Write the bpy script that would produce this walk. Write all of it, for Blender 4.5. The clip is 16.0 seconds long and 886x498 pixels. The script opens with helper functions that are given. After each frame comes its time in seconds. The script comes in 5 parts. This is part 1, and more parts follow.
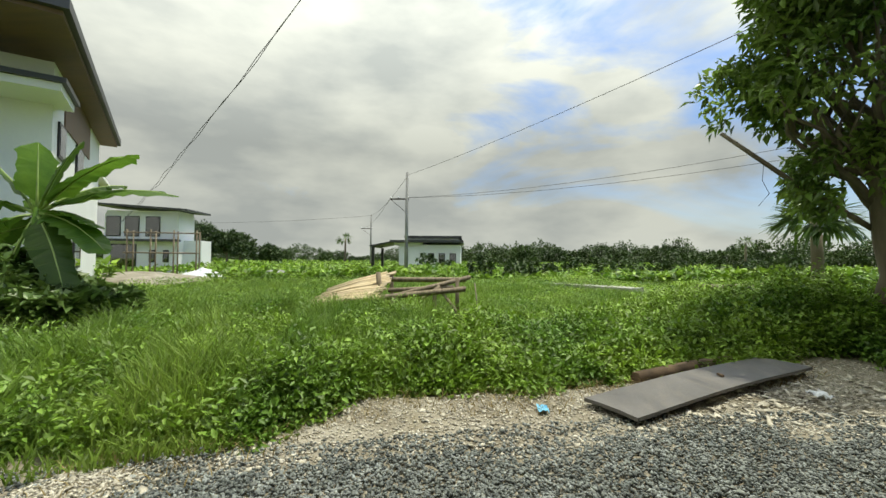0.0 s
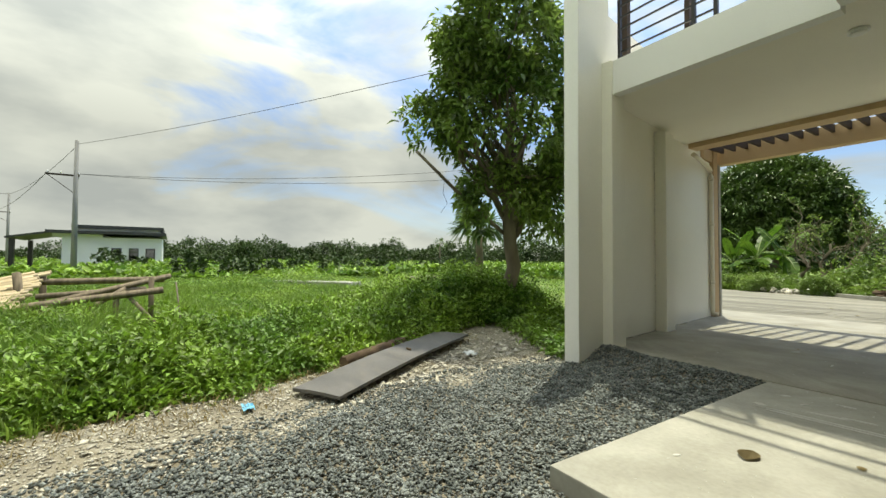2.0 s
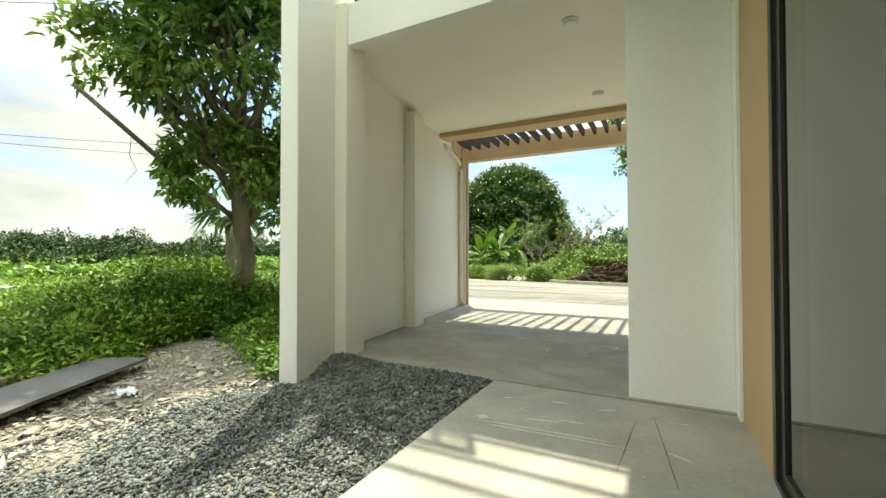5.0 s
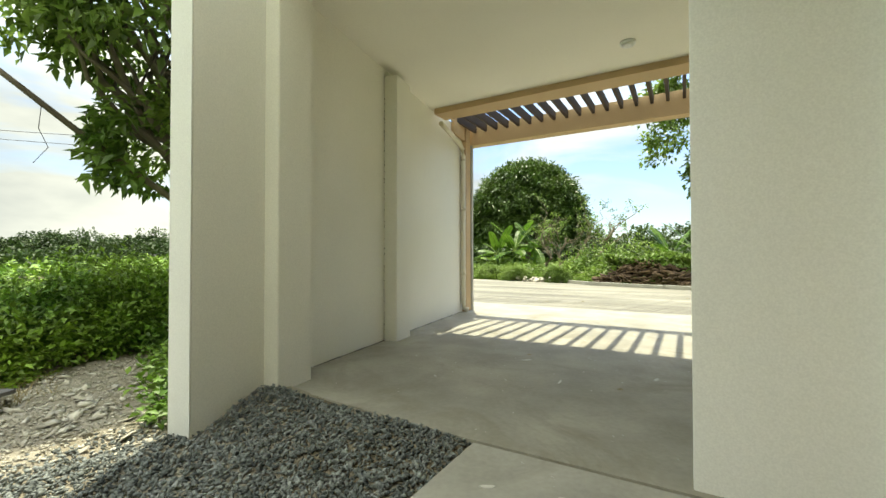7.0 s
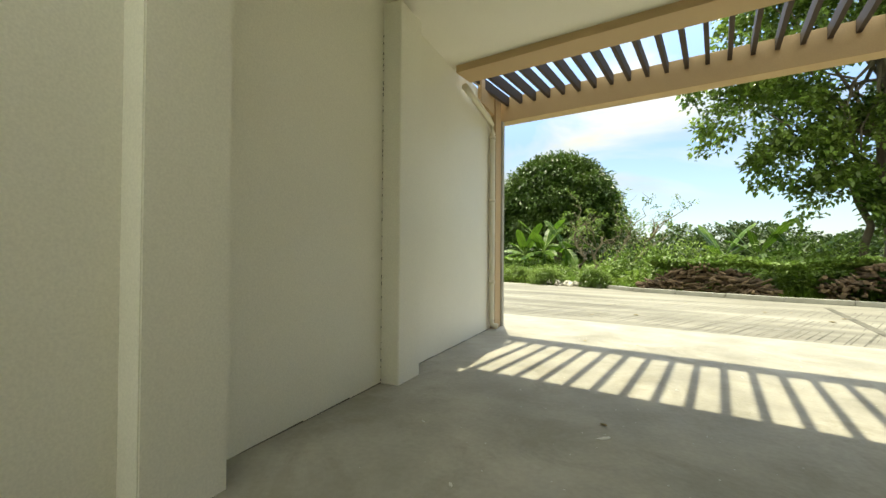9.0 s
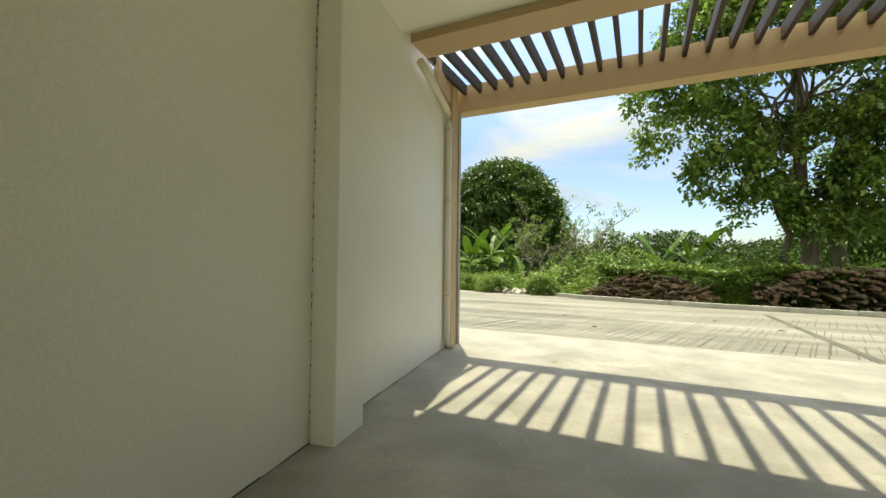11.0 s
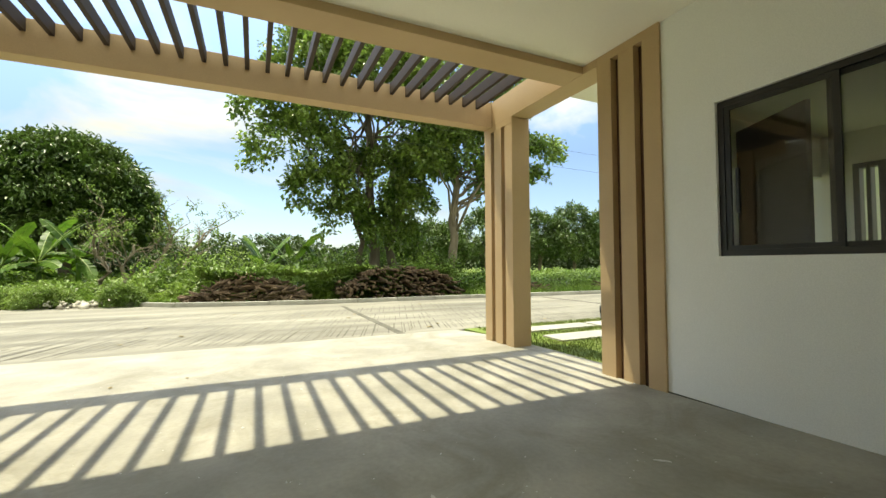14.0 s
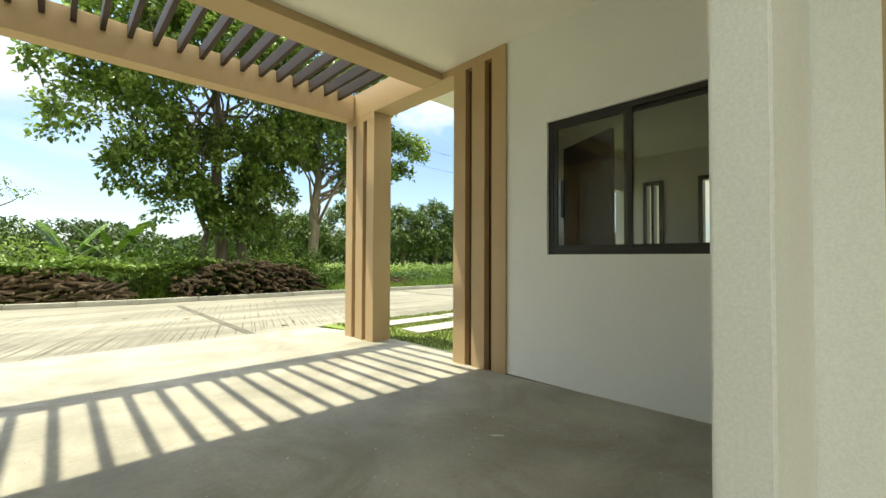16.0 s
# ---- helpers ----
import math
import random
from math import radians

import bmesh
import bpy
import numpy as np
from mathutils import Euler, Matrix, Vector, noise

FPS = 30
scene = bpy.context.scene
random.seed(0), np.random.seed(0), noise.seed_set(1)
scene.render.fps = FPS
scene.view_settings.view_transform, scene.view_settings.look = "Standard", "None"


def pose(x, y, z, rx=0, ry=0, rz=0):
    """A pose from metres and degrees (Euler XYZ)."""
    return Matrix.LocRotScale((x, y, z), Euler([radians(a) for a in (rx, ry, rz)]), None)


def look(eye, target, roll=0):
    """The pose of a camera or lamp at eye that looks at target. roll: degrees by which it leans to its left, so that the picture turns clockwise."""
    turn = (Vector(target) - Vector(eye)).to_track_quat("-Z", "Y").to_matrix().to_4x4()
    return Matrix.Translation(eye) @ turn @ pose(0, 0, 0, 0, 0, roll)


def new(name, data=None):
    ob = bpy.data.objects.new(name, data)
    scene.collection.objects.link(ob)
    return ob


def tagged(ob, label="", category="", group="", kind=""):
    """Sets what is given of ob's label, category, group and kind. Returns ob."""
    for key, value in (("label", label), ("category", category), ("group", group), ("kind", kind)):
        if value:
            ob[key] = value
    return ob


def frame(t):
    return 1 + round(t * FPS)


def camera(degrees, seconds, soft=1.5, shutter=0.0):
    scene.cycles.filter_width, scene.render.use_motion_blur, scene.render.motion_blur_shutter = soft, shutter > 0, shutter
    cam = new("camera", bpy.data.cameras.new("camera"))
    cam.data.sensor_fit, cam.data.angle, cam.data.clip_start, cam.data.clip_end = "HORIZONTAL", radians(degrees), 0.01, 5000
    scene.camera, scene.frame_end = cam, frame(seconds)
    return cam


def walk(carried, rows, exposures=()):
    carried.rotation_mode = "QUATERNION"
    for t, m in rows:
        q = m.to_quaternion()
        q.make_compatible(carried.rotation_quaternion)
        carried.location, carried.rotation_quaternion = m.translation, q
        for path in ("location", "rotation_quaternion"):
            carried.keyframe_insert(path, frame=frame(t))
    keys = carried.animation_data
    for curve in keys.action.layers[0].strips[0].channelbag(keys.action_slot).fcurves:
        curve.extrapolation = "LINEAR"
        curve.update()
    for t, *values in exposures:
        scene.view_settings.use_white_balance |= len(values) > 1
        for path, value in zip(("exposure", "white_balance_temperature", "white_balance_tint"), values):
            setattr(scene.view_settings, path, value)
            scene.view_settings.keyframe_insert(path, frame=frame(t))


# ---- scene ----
cam = camera(94.07, 16.0)
PATH = [
    (0.0, pose(4.280, -10.550, 1.238, 91.68, -0.54, 93.50)),
    (0.5, pose(4.330, -10.535, 1.239, 91.70, -0.46, 82.47)),
    (1.0, pose(4.393, -10.493, 1.235, 91.75, -0.21, 71.65)),
    (1.5, pose(4.444, -10.474, 1.226, 91.69, -0.08, 63.11)),
    (2.0, pose(4.428, -10.438, 1.208, 91.55, -0.30, 56.93)),
    (2.5, pose(4.387, -10.339, 1.183, 91.04, -0.21, 51.94)),
    (3.0, pose(4.299, -10.183, 1.174, 90.64, 0.11, 45.56)),
    (3.5, pose(4.209, -9.967, 1.174, 90.97, -0.17, 38.01)),
    (4.0, pose(4.147, -9.718, 1.155, 90.87, 0.10, 30.80)),
    (4.5, pose(4.099, -9.376, 1.141, 90.65, 0.28, 27.71)),
    (5.0, pose(4.070, -9.039, 1.142, 90.95, 0.04, 27.73)),
    (7.5, pose(3.694, -7.399, 1.113, 90.67, -0.09, 31.30)),
    (8.0, pose(3.512, -7.036, 1.114, 90.52, -0.37, 32.39)),
    (8.5, pose(3.254, -6.657, 1.150, 90.69, -0.42, 33.65)),
    (11.0, pose(2.413, -5.607, 1.210, 91.54, -0.64, 25.54)),
    (11.5, pose(2.476, -5.551, 1.205, 92.01, -0.33, 16.90)),
    (12.0, pose(2.531, -5.529, 1.203, 92.16, -0.21, 7.19)),
    (12.5, pose(2.606, -5.549, 1.213, 92.15, 0.14, -2.25)),
    (13.0, pose(2.666, -5.562, 1.217, 92.24, 0.26, -9.52)),
    (13.5, pose(2.721, -5.597, 1.215, 92.03, 0.36, -17.85)),
    (14.0, pose(2.769, -5.645, 1.220, 92.05, 0.26, -24.53)),
    (14.5, pose(2.798, -5.682, 1.221, 92.00, 0.19, -30.49)),
    (15.0, pose(2.812, -5.708, 1.219, 91.74, 0.18, -36.16)),
    (15.5, pose(2.814, -5.723, 1.223, 91.64, 0.05, -40.65)),
    (16.0, pose(2.805, -5.702, 1.230, 91.31, -0.25, -43.20)),
]
EXPOSURES = [(0.0, 1.14, 7200, 0), (0.6, 1.3, 7300, 0), (2.0, 1.32, 7300, -1), (3.5, 1.6, 7300, -1), (5.0, 2.0, 7300, -2), (8.0, 1.96, 7700, -2), (11.0, 1.68, 7800, -1), (11.6, 1.84, 7800, -1), (13.5, 1.82, 7800, -1), (16.0, 2.0, 7700, -1)]
walk(cam, PATH, EXPOSURES)

# ---- world, sun ----
world = bpy.data.worlds.new("sky")
scene.world = world
world.use_nodes = True
wn, wl = world.node_tree.nodes, world.node_tree.links
wn.clear()
SUN = Vector((-0.168, 0.29, 1.0)).normalized()
sky = wn.new("ShaderNodeTexSky")
sky.sky_type, sky.sun_disc = "NISHITA", False
sky.sun_elevation, sky.sun_rotation = math.asin(SUN.z), math.atan2(SUN.x, SUN.y)
coord = wn.new("ShaderNodeTexCoord")
stretch = wn.new("ShaderNodeMapping")
stretch.inputs["Scale"].default_value = (1.0, 1.0, 2.6)
wl.new(coord.outputs["Generated"], stretch.inputs["Vector"])
puff = wn.new("ShaderNodeTexNoise")
puff.inputs["Scale"].default_value, puff.inputs["Detail"].default_value = 2.1, 9.0
puff.inputs["Roughness"].default_value, puff.inputs["Distortion"].default_value = 0.55, 0.5
wl.new(stretch.outputs[0], puff.inputs["Vector"])
cover = wn.new("ShaderNodeValToRGB")
cover.color_ramp.elements[0].position, cover.color_ramp.elements[1].position = 0.37, 0.53
# thicker cloud over the field, thinner over the road
drift = wn.new("ShaderNodeVectorMath")
drift.operation = "DOT_PRODUCT"
drift.inputs[1].default_value = (-0.05, -0.15, 0.02)
wl.new(coord.outputs["Generated"], drift.inputs[0])
amount = wn.new("ShaderNodeMath")
wl.new(puff.outputs["Fac"], amount.inputs[0])
wl.new(drift.outputs["Value"], amount.inputs[1])
wl.new(amount.outputs[0], cover.inputs[0])
tone_noise = wn.new("ShaderNodeTexNoise")
tone_noise.inputs["Scale"].default_value, tone_noise.inputs["Detail"].default_value = 3.4, 6.0
wl.new(stretch.outputs[0], tone_noise.inputs["Vector"])
tone = wn.new("ShaderNodeValToRGB")
tone.color_ramp.elements[0].position, tone.color_ramp.elements[0].color = 0.36, (1.58, 1.68, 1.8, 1)
tone.color_ramp.elements[1].position, tone.color_ramp.elements[1].color = 0.62, (2.5, 2.56, 2.58, 1)
wl.new(tone_noise.outputs["Fac"], tone.inputs[0])
blend = wn.new("ShaderNodeMix")
blend.data_type = "RGBA"
wl.new(cover.outputs["Color"], blend.inputs["Factor"])
haze = wn.new("ShaderNodeMix")
haze.data_type, haze.blend_type = "RGBA", "MULTIPLY"
haze.inputs["Factor"].default_value, haze.inputs["B"].default_value = 1.0, (0.44, 0.48, 0.6, 1)
wl.new(sky.outputs[0], haze.inputs["A"])
wl.new(haze.outputs["Result"], blend.inputs["A"])
wl.new(tone.outputs[0], blend.inputs["B"])
back = wn.new("ShaderNodeBackground")
back.inputs["Strength"].default_value = 0.14
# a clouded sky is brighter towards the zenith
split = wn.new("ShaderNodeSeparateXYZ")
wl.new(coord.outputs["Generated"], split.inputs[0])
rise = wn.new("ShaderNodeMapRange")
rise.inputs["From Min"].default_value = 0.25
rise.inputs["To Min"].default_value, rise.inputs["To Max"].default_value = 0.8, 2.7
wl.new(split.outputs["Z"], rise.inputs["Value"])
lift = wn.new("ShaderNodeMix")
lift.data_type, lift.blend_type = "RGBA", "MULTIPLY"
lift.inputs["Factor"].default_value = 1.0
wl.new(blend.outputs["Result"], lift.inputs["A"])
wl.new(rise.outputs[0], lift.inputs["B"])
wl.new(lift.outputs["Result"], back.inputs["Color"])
wout = wn.new("ShaderNodeOutputWorld")
wl.new(back.outputs[0], wout.inputs["Surface"])

sun = new("sun", bpy.data.lights.new("sun", "SUN"))
sun.data.energy, sun.data.angle, sun.data.color = 1.85, radians(0.6), (1.0, 0.95, 0.86)
sun.matrix_world = look((0, 0, 30), Vector((0, 0, 30)) - SUN)


# ---- materials ----
def mat(name, a, b, rough=0.8, scale=2.0, fine=60.0, bump=0.2, stain=0.0, stain_col=(0.1, 0.09, 0.07), metal=0.0, spec=0.5,
        vary=0.0, trans=0.0, stretch3=(1, 1, 1), dist=0.01):
    """A surface of two base colours in large patches, with fine grain, relief, and stains."""
    m = bpy.data.materials.new(name)
    m.use_nodes = True
    n, l = m.node_tree.nodes, m.node_tree.links
    p = n["Principled BSDF"]
    tc = n.new("ShaderNodeTexCoord")
    mp = n.new("ShaderNodeMapping")
    mp.inputs["Scale"].default_value = stretch3
    l.new(tc.outputs["Object"], mp.inputs["Vector"])
    big = n.new("ShaderNodeTexNoise")
    big.inputs["Scale"].default_value, big.inputs["Detail"].default_value = scale, 6
    l.new(mp.outputs[0], big.inputs["Vector"])
    ramp = n.new("ShaderNodeValToRGB")
    ramp.color_ramp.elements[0].position, ramp.color_ramp.elements[0].color = 0.32, (*a, 1)
    ramp.color_ramp.elements[1].position, ramp.color_ramp.elements[1].color = 0.68, (*b, 1)
    l.new(big.outputs["Fac"], ramp.inputs[0])
    colour = ramp.outputs[0]
    small = n.new("ShaderNodeTexNoise")
    small.inputs["Scale"].default_value, small.inputs["Detail"].default_value = fine, 4
    l.new(mp.outputs[0], small.inputs["Vector"])
    if stain:
        patch = n.new("ShaderNodeTexNoise")
        patch.inputs["Scale"].default_value, patch.inputs["Detail"].default_value, patch.inputs["Roughness"].default_value = scale * 0.7, 9, 0.7
        patch.inputs["Distortion"].default_value = 1.0
        l.new(mp.outputs[0], patch.inputs["Vector"])
        mask = n.new("ShaderNodeMapRange")
        mask.inputs["From Min"].default_value, mask.inputs["From Max"].default_value = 0.5, 0.72
        mask.inputs["To Max"].default_value = stain
        l.new(patch.outputs["Fac"], mask.inputs["Value"])
        mx = n.new("ShaderNodeMix")
        mx.data_type = "RGBA"
        l.new(mask.outputs[0], mx.inputs["Factor"])
        l.new(colour, mx.inputs["A"])
        mx.inputs["B"].default_value = (*stain_col, 1)
        colour = mx.outputs["Result"]
    if vary:
        info = n.new("ShaderNodeObjectInfo")
        geo = n.new("ShaderNodeNewGeometry")
        add = n.new("ShaderNodeMath")
        l.new(info.outputs["Random"], add.inputs[0])
        l.new(geo.outputs["Random Per Island"], add.inputs[1])
        frac = n.new("ShaderNodeMath")
        frac.operation = "FRACT"
        l.new(add.outputs[0], frac.inputs[0])
        rng = n.new("ShaderNodeMapRange")
        rng.inputs["To Min"].default_value, rng.inputs["To Max"].default_value = 1 - vary, 1 + vary
        l.new(frac.outputs[0], rng.inputs["Value"])
        hsv = n.new("ShaderNodeHueSaturation")
        l.new(rng.outputs[0], hsv.inputs["Value"])
        l.new(colour, hsv.inputs["Color"])
        colour = hsv.outputs[0]
    grain = n.new("ShaderNodeMapRange")
    grain.inputs["To Min"].default_value, grain.inputs["To Max"].default_value = 0.86, 1.14
    l.new(small.outputs["Fac"], grain.inputs["Value"])
    h2 = n.new("ShaderNodeHueSaturation")
    l.new(grain.outputs[0], h2.inputs["Value"])
    l.new(colour, h2.inputs["Color"])
    colour = h2.outputs[0]
    l.new(colour, p.inputs["Base Color"])
    p.inputs["Metallic"].default_value, p.inputs["Specular IOR Level"].default_value = metal, spec
    rr = n.new("ShaderNodeMapRange")
    rr.inputs["To Min"].default_value, rr.inputs["To Max"].default_value = max(rough - 0.12, 0.02), min(rough + 0.12, 1)
    l.new(big.outputs["Fac"], rr.inputs["Value"])
    l.new(rr.outputs[0], p.inputs["Roughness"])
    if bump:
        bp = n.new("ShaderNodeBump")
        bp.inputs["Strength"].default_value, bp.inputs["Distance"].default_value = bump, dist
        l.new(small.outputs["Fac"], bp.inputs["Height"])
        l.new(bp.outputs[0], p.inputs["Normal"])
    if trans:
        tr = n.new("ShaderNodeBsdfTranslucent")
        l.new(colour, tr.inputs["Color"])
        ms = n.new("ShaderNodeMixShader")
        ms.inputs[0].default_value = trans
        l.new(p.outputs[0], ms.inputs[1])
        l.new(tr.outputs[0], ms.inputs[2])
        l.new(ms.outputs[0], n["Material Output"].inputs["Surface"])
    return m


M_WHITE = mat("white_paint", (0.81, 0.81, 0.78), (0.86, 0.86, 0.83), 0.75, 0.8, 120, 0.06)
M_CREAM = mat("cream_paint", (0.79, 0.77, 0.67), (0.84, 0.82, 0.72), 0.42, 0.7, 90, 0.06, spec=0.4)
M_CEIL = mat("ceiling_paint", (0.83, 0.8, 0.7), (0.87, 0.84, 0.74), 0.8, 0.8, 120, 0.04)
M_TAN = mat("tan_paint", (0.47, 0.33, 0.18), (0.52, 0.37, 0.21), 0.65, 1.2, 120, 0.06)
M_GROOVE = mat("groove_brown", (0.1, 0.05, 0.025), (0.13, 0.066, 0.034), 0.7, 2, 120, 0.05)
M_DARK = mat("dark_steel", (0.04, 0.027, 0.02), (0.06, 0.042, 0.032), 0.6, 5, 140, 0.05, spec=0.3)
M_BLACK = mat("black_aluminium", (0.012, 0.011, 0.01), (0.02, 0.018, 0.017), 0.35, 5, 140, 0.03)
M_PVC = mat("cream_pvc", (0.62, 0.57, 0.44), (0.68, 0.63, 0.5), 0.4, 3, 80, 0.03)
M_SLAB = mat("floor_concrete", (0.25, 0.238, 0.195), (0.38, 0.362, 0.305), 0.8, 1.5, 30, 0.4, 0.75, (0.2, 0.185, 0.135))
M_WALK = mat("walk_concrete", (0.3, 0.292, 0.25), (0.43, 0.42, 0.37), 0.85, 1.8, 34, 0.3, 0.6, (0.25, 0.24, 0.195))
M_ROAD = mat("road_concrete", (0.13, 0.122, 0.095), (0.31, 0.295, 0.24), 0.9, 0.6, 9, 0.9, 0.7, (0.2, 0.185, 0.15), stretch3=(0.3, 2.2, 1), dist=0.02)
M_STONE = mat("gravel_stone", (0.075, 0.088, 0.084), (0.24, 0.26, 0.25), 0.85, 9, 60, 0.3, vary=0.45)
M_RUBBLE = mat("pale_rubble", (0.36, 0.33, 0.265), (0.56, 0.53, 0.45), 0.95, 5, 40, 0.5, vary=0.25)
M_DIRT = mat("dirt", (0.17, 0.145, 0.1), (0.34, 0.315, 0.255), 0.95, 1.6, 30, 0.9, 0.65, (0.17, 0.14, 0.08), dist=0.03)
M_EARTH = mat("field_ground", (0.09, 0.14, 0.026), (0.18, 0.25, 0.045), 0.95, 0.25, 8, 0.8, 0.5, (0.12, 0.1, 0.045), dist=0.06)
M_GRASS = mat("grass_blade", (0.12, 0.22, 0.03), (0.24, 0.34, 0.06), 0.55, 0.6, 20, 0, vary=0.35, trans=0.35)
M_LAWN = mat("lawn_blade", (0.09, 0.13, 0.02), (0.16, 0.19, 0.04), 0.7, 1.5, 20, 0, vary=0.3, trans=0.3)
M_WEED = mat("weed_leaf", (0.08, 0.175, 0.02), (0.26, 0.39, 0.048), 0.55, 0.8, 20, 0, vary=0.5, trans=0.25)
M_LEAF = mat("tree_leaf", (0.09, 0.165, 0.032), (0.24, 0.335, 0.075), 0.32, 1.0, 20, 0, vary=0.5, trans=0.45)
M_MANGO = mat("mango_leaf", (0.055, 0.11, 0.022), (0.12, 0.185, 0.042), 0.42, 0.5, 20, 0, vary=0.4, trans=0.2)
M_PALE = mat("pale_leaf", (0.1, 0.18, 0.03), (0.22, 0.32, 0.065), 0.45, 0.6, 20, 0, vary=0.35, trans=0.35)
M_FARLEAF = mat("far_leaf", (0.03, 0.06, 0.014), (0.06, 0.1, 0.025), 0.6, 0.12, 8, 0, vary=0.35, trans=0.2)
M_BANANA = mat("banana_leaf", (0.05, 0.115, 0.014), (0.115, 0.21, 0.024), 0.45, 2, 30, 0.15, spec=0.3, vary=0.4, trans=0.4)
M_RIB = mat("leaf_rib", (0.2, 0.29, 0.07), (0.28, 0.37, 0.1), 0.5, 3, 30, 0)
M_DRY = mat("dry_leaf", (0.25, 0.19, 0.08), (0.36, 0.29, 0.14), 0.8, 4, 30, 0, vary=0.3, trans=0.2)
M_BARK = mat("bark", (0.1, 0.08, 0.055), (0.22, 0.19, 0.14), 0.95, 3, 25, 0.9, stretch3=(1, 1, 0.3), dist=0.02)
M_PALEBARK = mat("pale_bark", (0.15, 0.125, 0.085), (0.27, 0.23, 0.165), 0.95, 3, 25, 0.8, stretch3=(1, 1, 0.3), dist=0.02)
M_LOG = mat("firewood", (0.07, 0.046, 0.028), (0.16, 0.108, 0.066), 0.95, 6, 40, 0.6, vary=0.4)
M_PLY = mat("weathered_plywood", (0.075, 0.07, 0.066), (0.13, 0.122, 0.115), 0.55, 1.8, 30, 0.3, 0.5, (0.2, 0.17, 0.13), stretch3=(1, 3, 1))
M_TIMBER = mat("weathered_timber", (0.11, 0.085, 0.055), (0.24, 0.19, 0.125), 0.9, 3, 30, 0.5, stretch3=(1, 6, 1))
M_THATCH = mat("split_bamboo", (0.42, 0.33, 0.19), (0.56, 0.46, 0.3), 0.85, 3, 30, 0.4, vary=0.25)
M_POLE = mat("pole_concrete", (0.2, 0.195, 0.185), (0.28, 0.275, 0.26), 0.9, 1, 30, 0.3)
M_ROOF = mat("dark_roof", (0.03, 0.03, 0.03), (0.05, 0.05, 0.05), 0.5, 1, 40, 0.1)
M_SOFFIT = mat("brown_soffit", (0.12, 0.07, 0.04), (0.17, 0.1, 0.06), 0.6, 1, 30, 0.1, stretch3=(6, 1, 1))
M_HOUSE = mat("house_paint", (0.74, 0.74, 0.72), (0.8, 0.8, 0.78), 0.8, 0.6, 60, 0.05)
M_WIRE = mat("wire", (0.02, 0.02, 0.02), (0.03, 0.03, 0.03), 0.6, 5, 50, 0)
M_LAMP = mat("lamp_white", (0.75, 0.75, 0.72), (0.8, 0.8, 0.78), 0.4, 5, 50, 0)
M_BLUE = mat("blue_plastic", (0.12, 0.4, 0.62), (0.2, 0.5, 0.7), 0.5, 5, 50, 0)
M_DOOR = mat("dark_door", (0.035, 0.028, 0.022), (0.05, 0.04, 0.032), 0.4, 2, 40, 0.05)
M_TINE = mat("road_groove", (0.07, 0.065, 0.05), (0.15, 0.14, 0.11), 0.95, 3, 40, 0.5)
M_GAP = mat("dirty_joint", (0.05, 0.045, 0.03), (0.1, 0.09, 0.065), 0.95, 6, 50, 0.5)
M_PLASTER = mat("plaster_bits", (0.5, 0.49, 0.45), (0.62, 0.61, 0.57), 0.9, 6, 50, 0.3)
M_PANE_PAPER = mat("clear_bag", (0.6, 0.62, 0.64), (0.72, 0.74, 0.76), 0.3, 5, 50, 0.2)


def glass_mat(name, tint, rough=0.01):
    m = bpy.data.materials.new(name)
    m.use_nodes = True
    p = m.node_tree.nodes["Principled BSDF"]
    p.inputs["Base Color"].default_value = (*tint, 1)
    p.inputs["Transmission Weight"].default_value = 1.0
    p.inputs["Roughness"].default_value = rough
    p.inputs["IOR"].default_value = 1.5
    return m


M_GLASS = glass_mat("window_glass", (0.66, 0.67, 0.62))
M_GLASS_DARK = glass_mat("dark_glass", (0.35, 0.38, 0.38))
M_GLASS_DARK.node_tree.nodes["Principled BSDF"].inputs["IOR"].default_value = 2.1


# ---- building helpers ----
def box(bm, x0, x1, y0, y1, z0, z1, bevel=0.0):
    r = bmesh.ops.create_cube(bm, size=1.0)
    vs = r["verts"]
    for v in vs:
        v.co = Vector(((x0 + x1) / 2 + v.co.x * (x1 - x0), (y0 + y1) / 2 + v.co.y * (y1 - y0), (z0 + z1) / 2 + v.co.z * (z1 - z0)))
    if bevel:
        es = list({e for v in vs for e in v.link_edges})
        bmesh.ops.bevel(bm, geom=es, offset=bevel, segments=2, affect="EDGES", profile=0.6)
    return vs


def prism(bm, pts, z0, z1, bevel=0.0):
    lo = [bm.verts.new((x, y, z0)) for x, y in pts]
    hi = [bm.verts.new((x, y, z1)) for x, y in pts]
    n = len(pts)
    bm.faces.new(lo[::-1])
    bm.faces.new(hi)
    for i in range(n):
        bm.faces.new((lo[i], lo[(i + 1) % n], hi[(i + 1) % n], hi[i]))
    if bevel:
        es = [e for e in bm.edges if e.verts[0] in lo + hi and e.verts[1] in lo + hi]
        bmesh.ops.bevel(bm, geom=es, offset=bevel, segments=2, affect="EDGES")


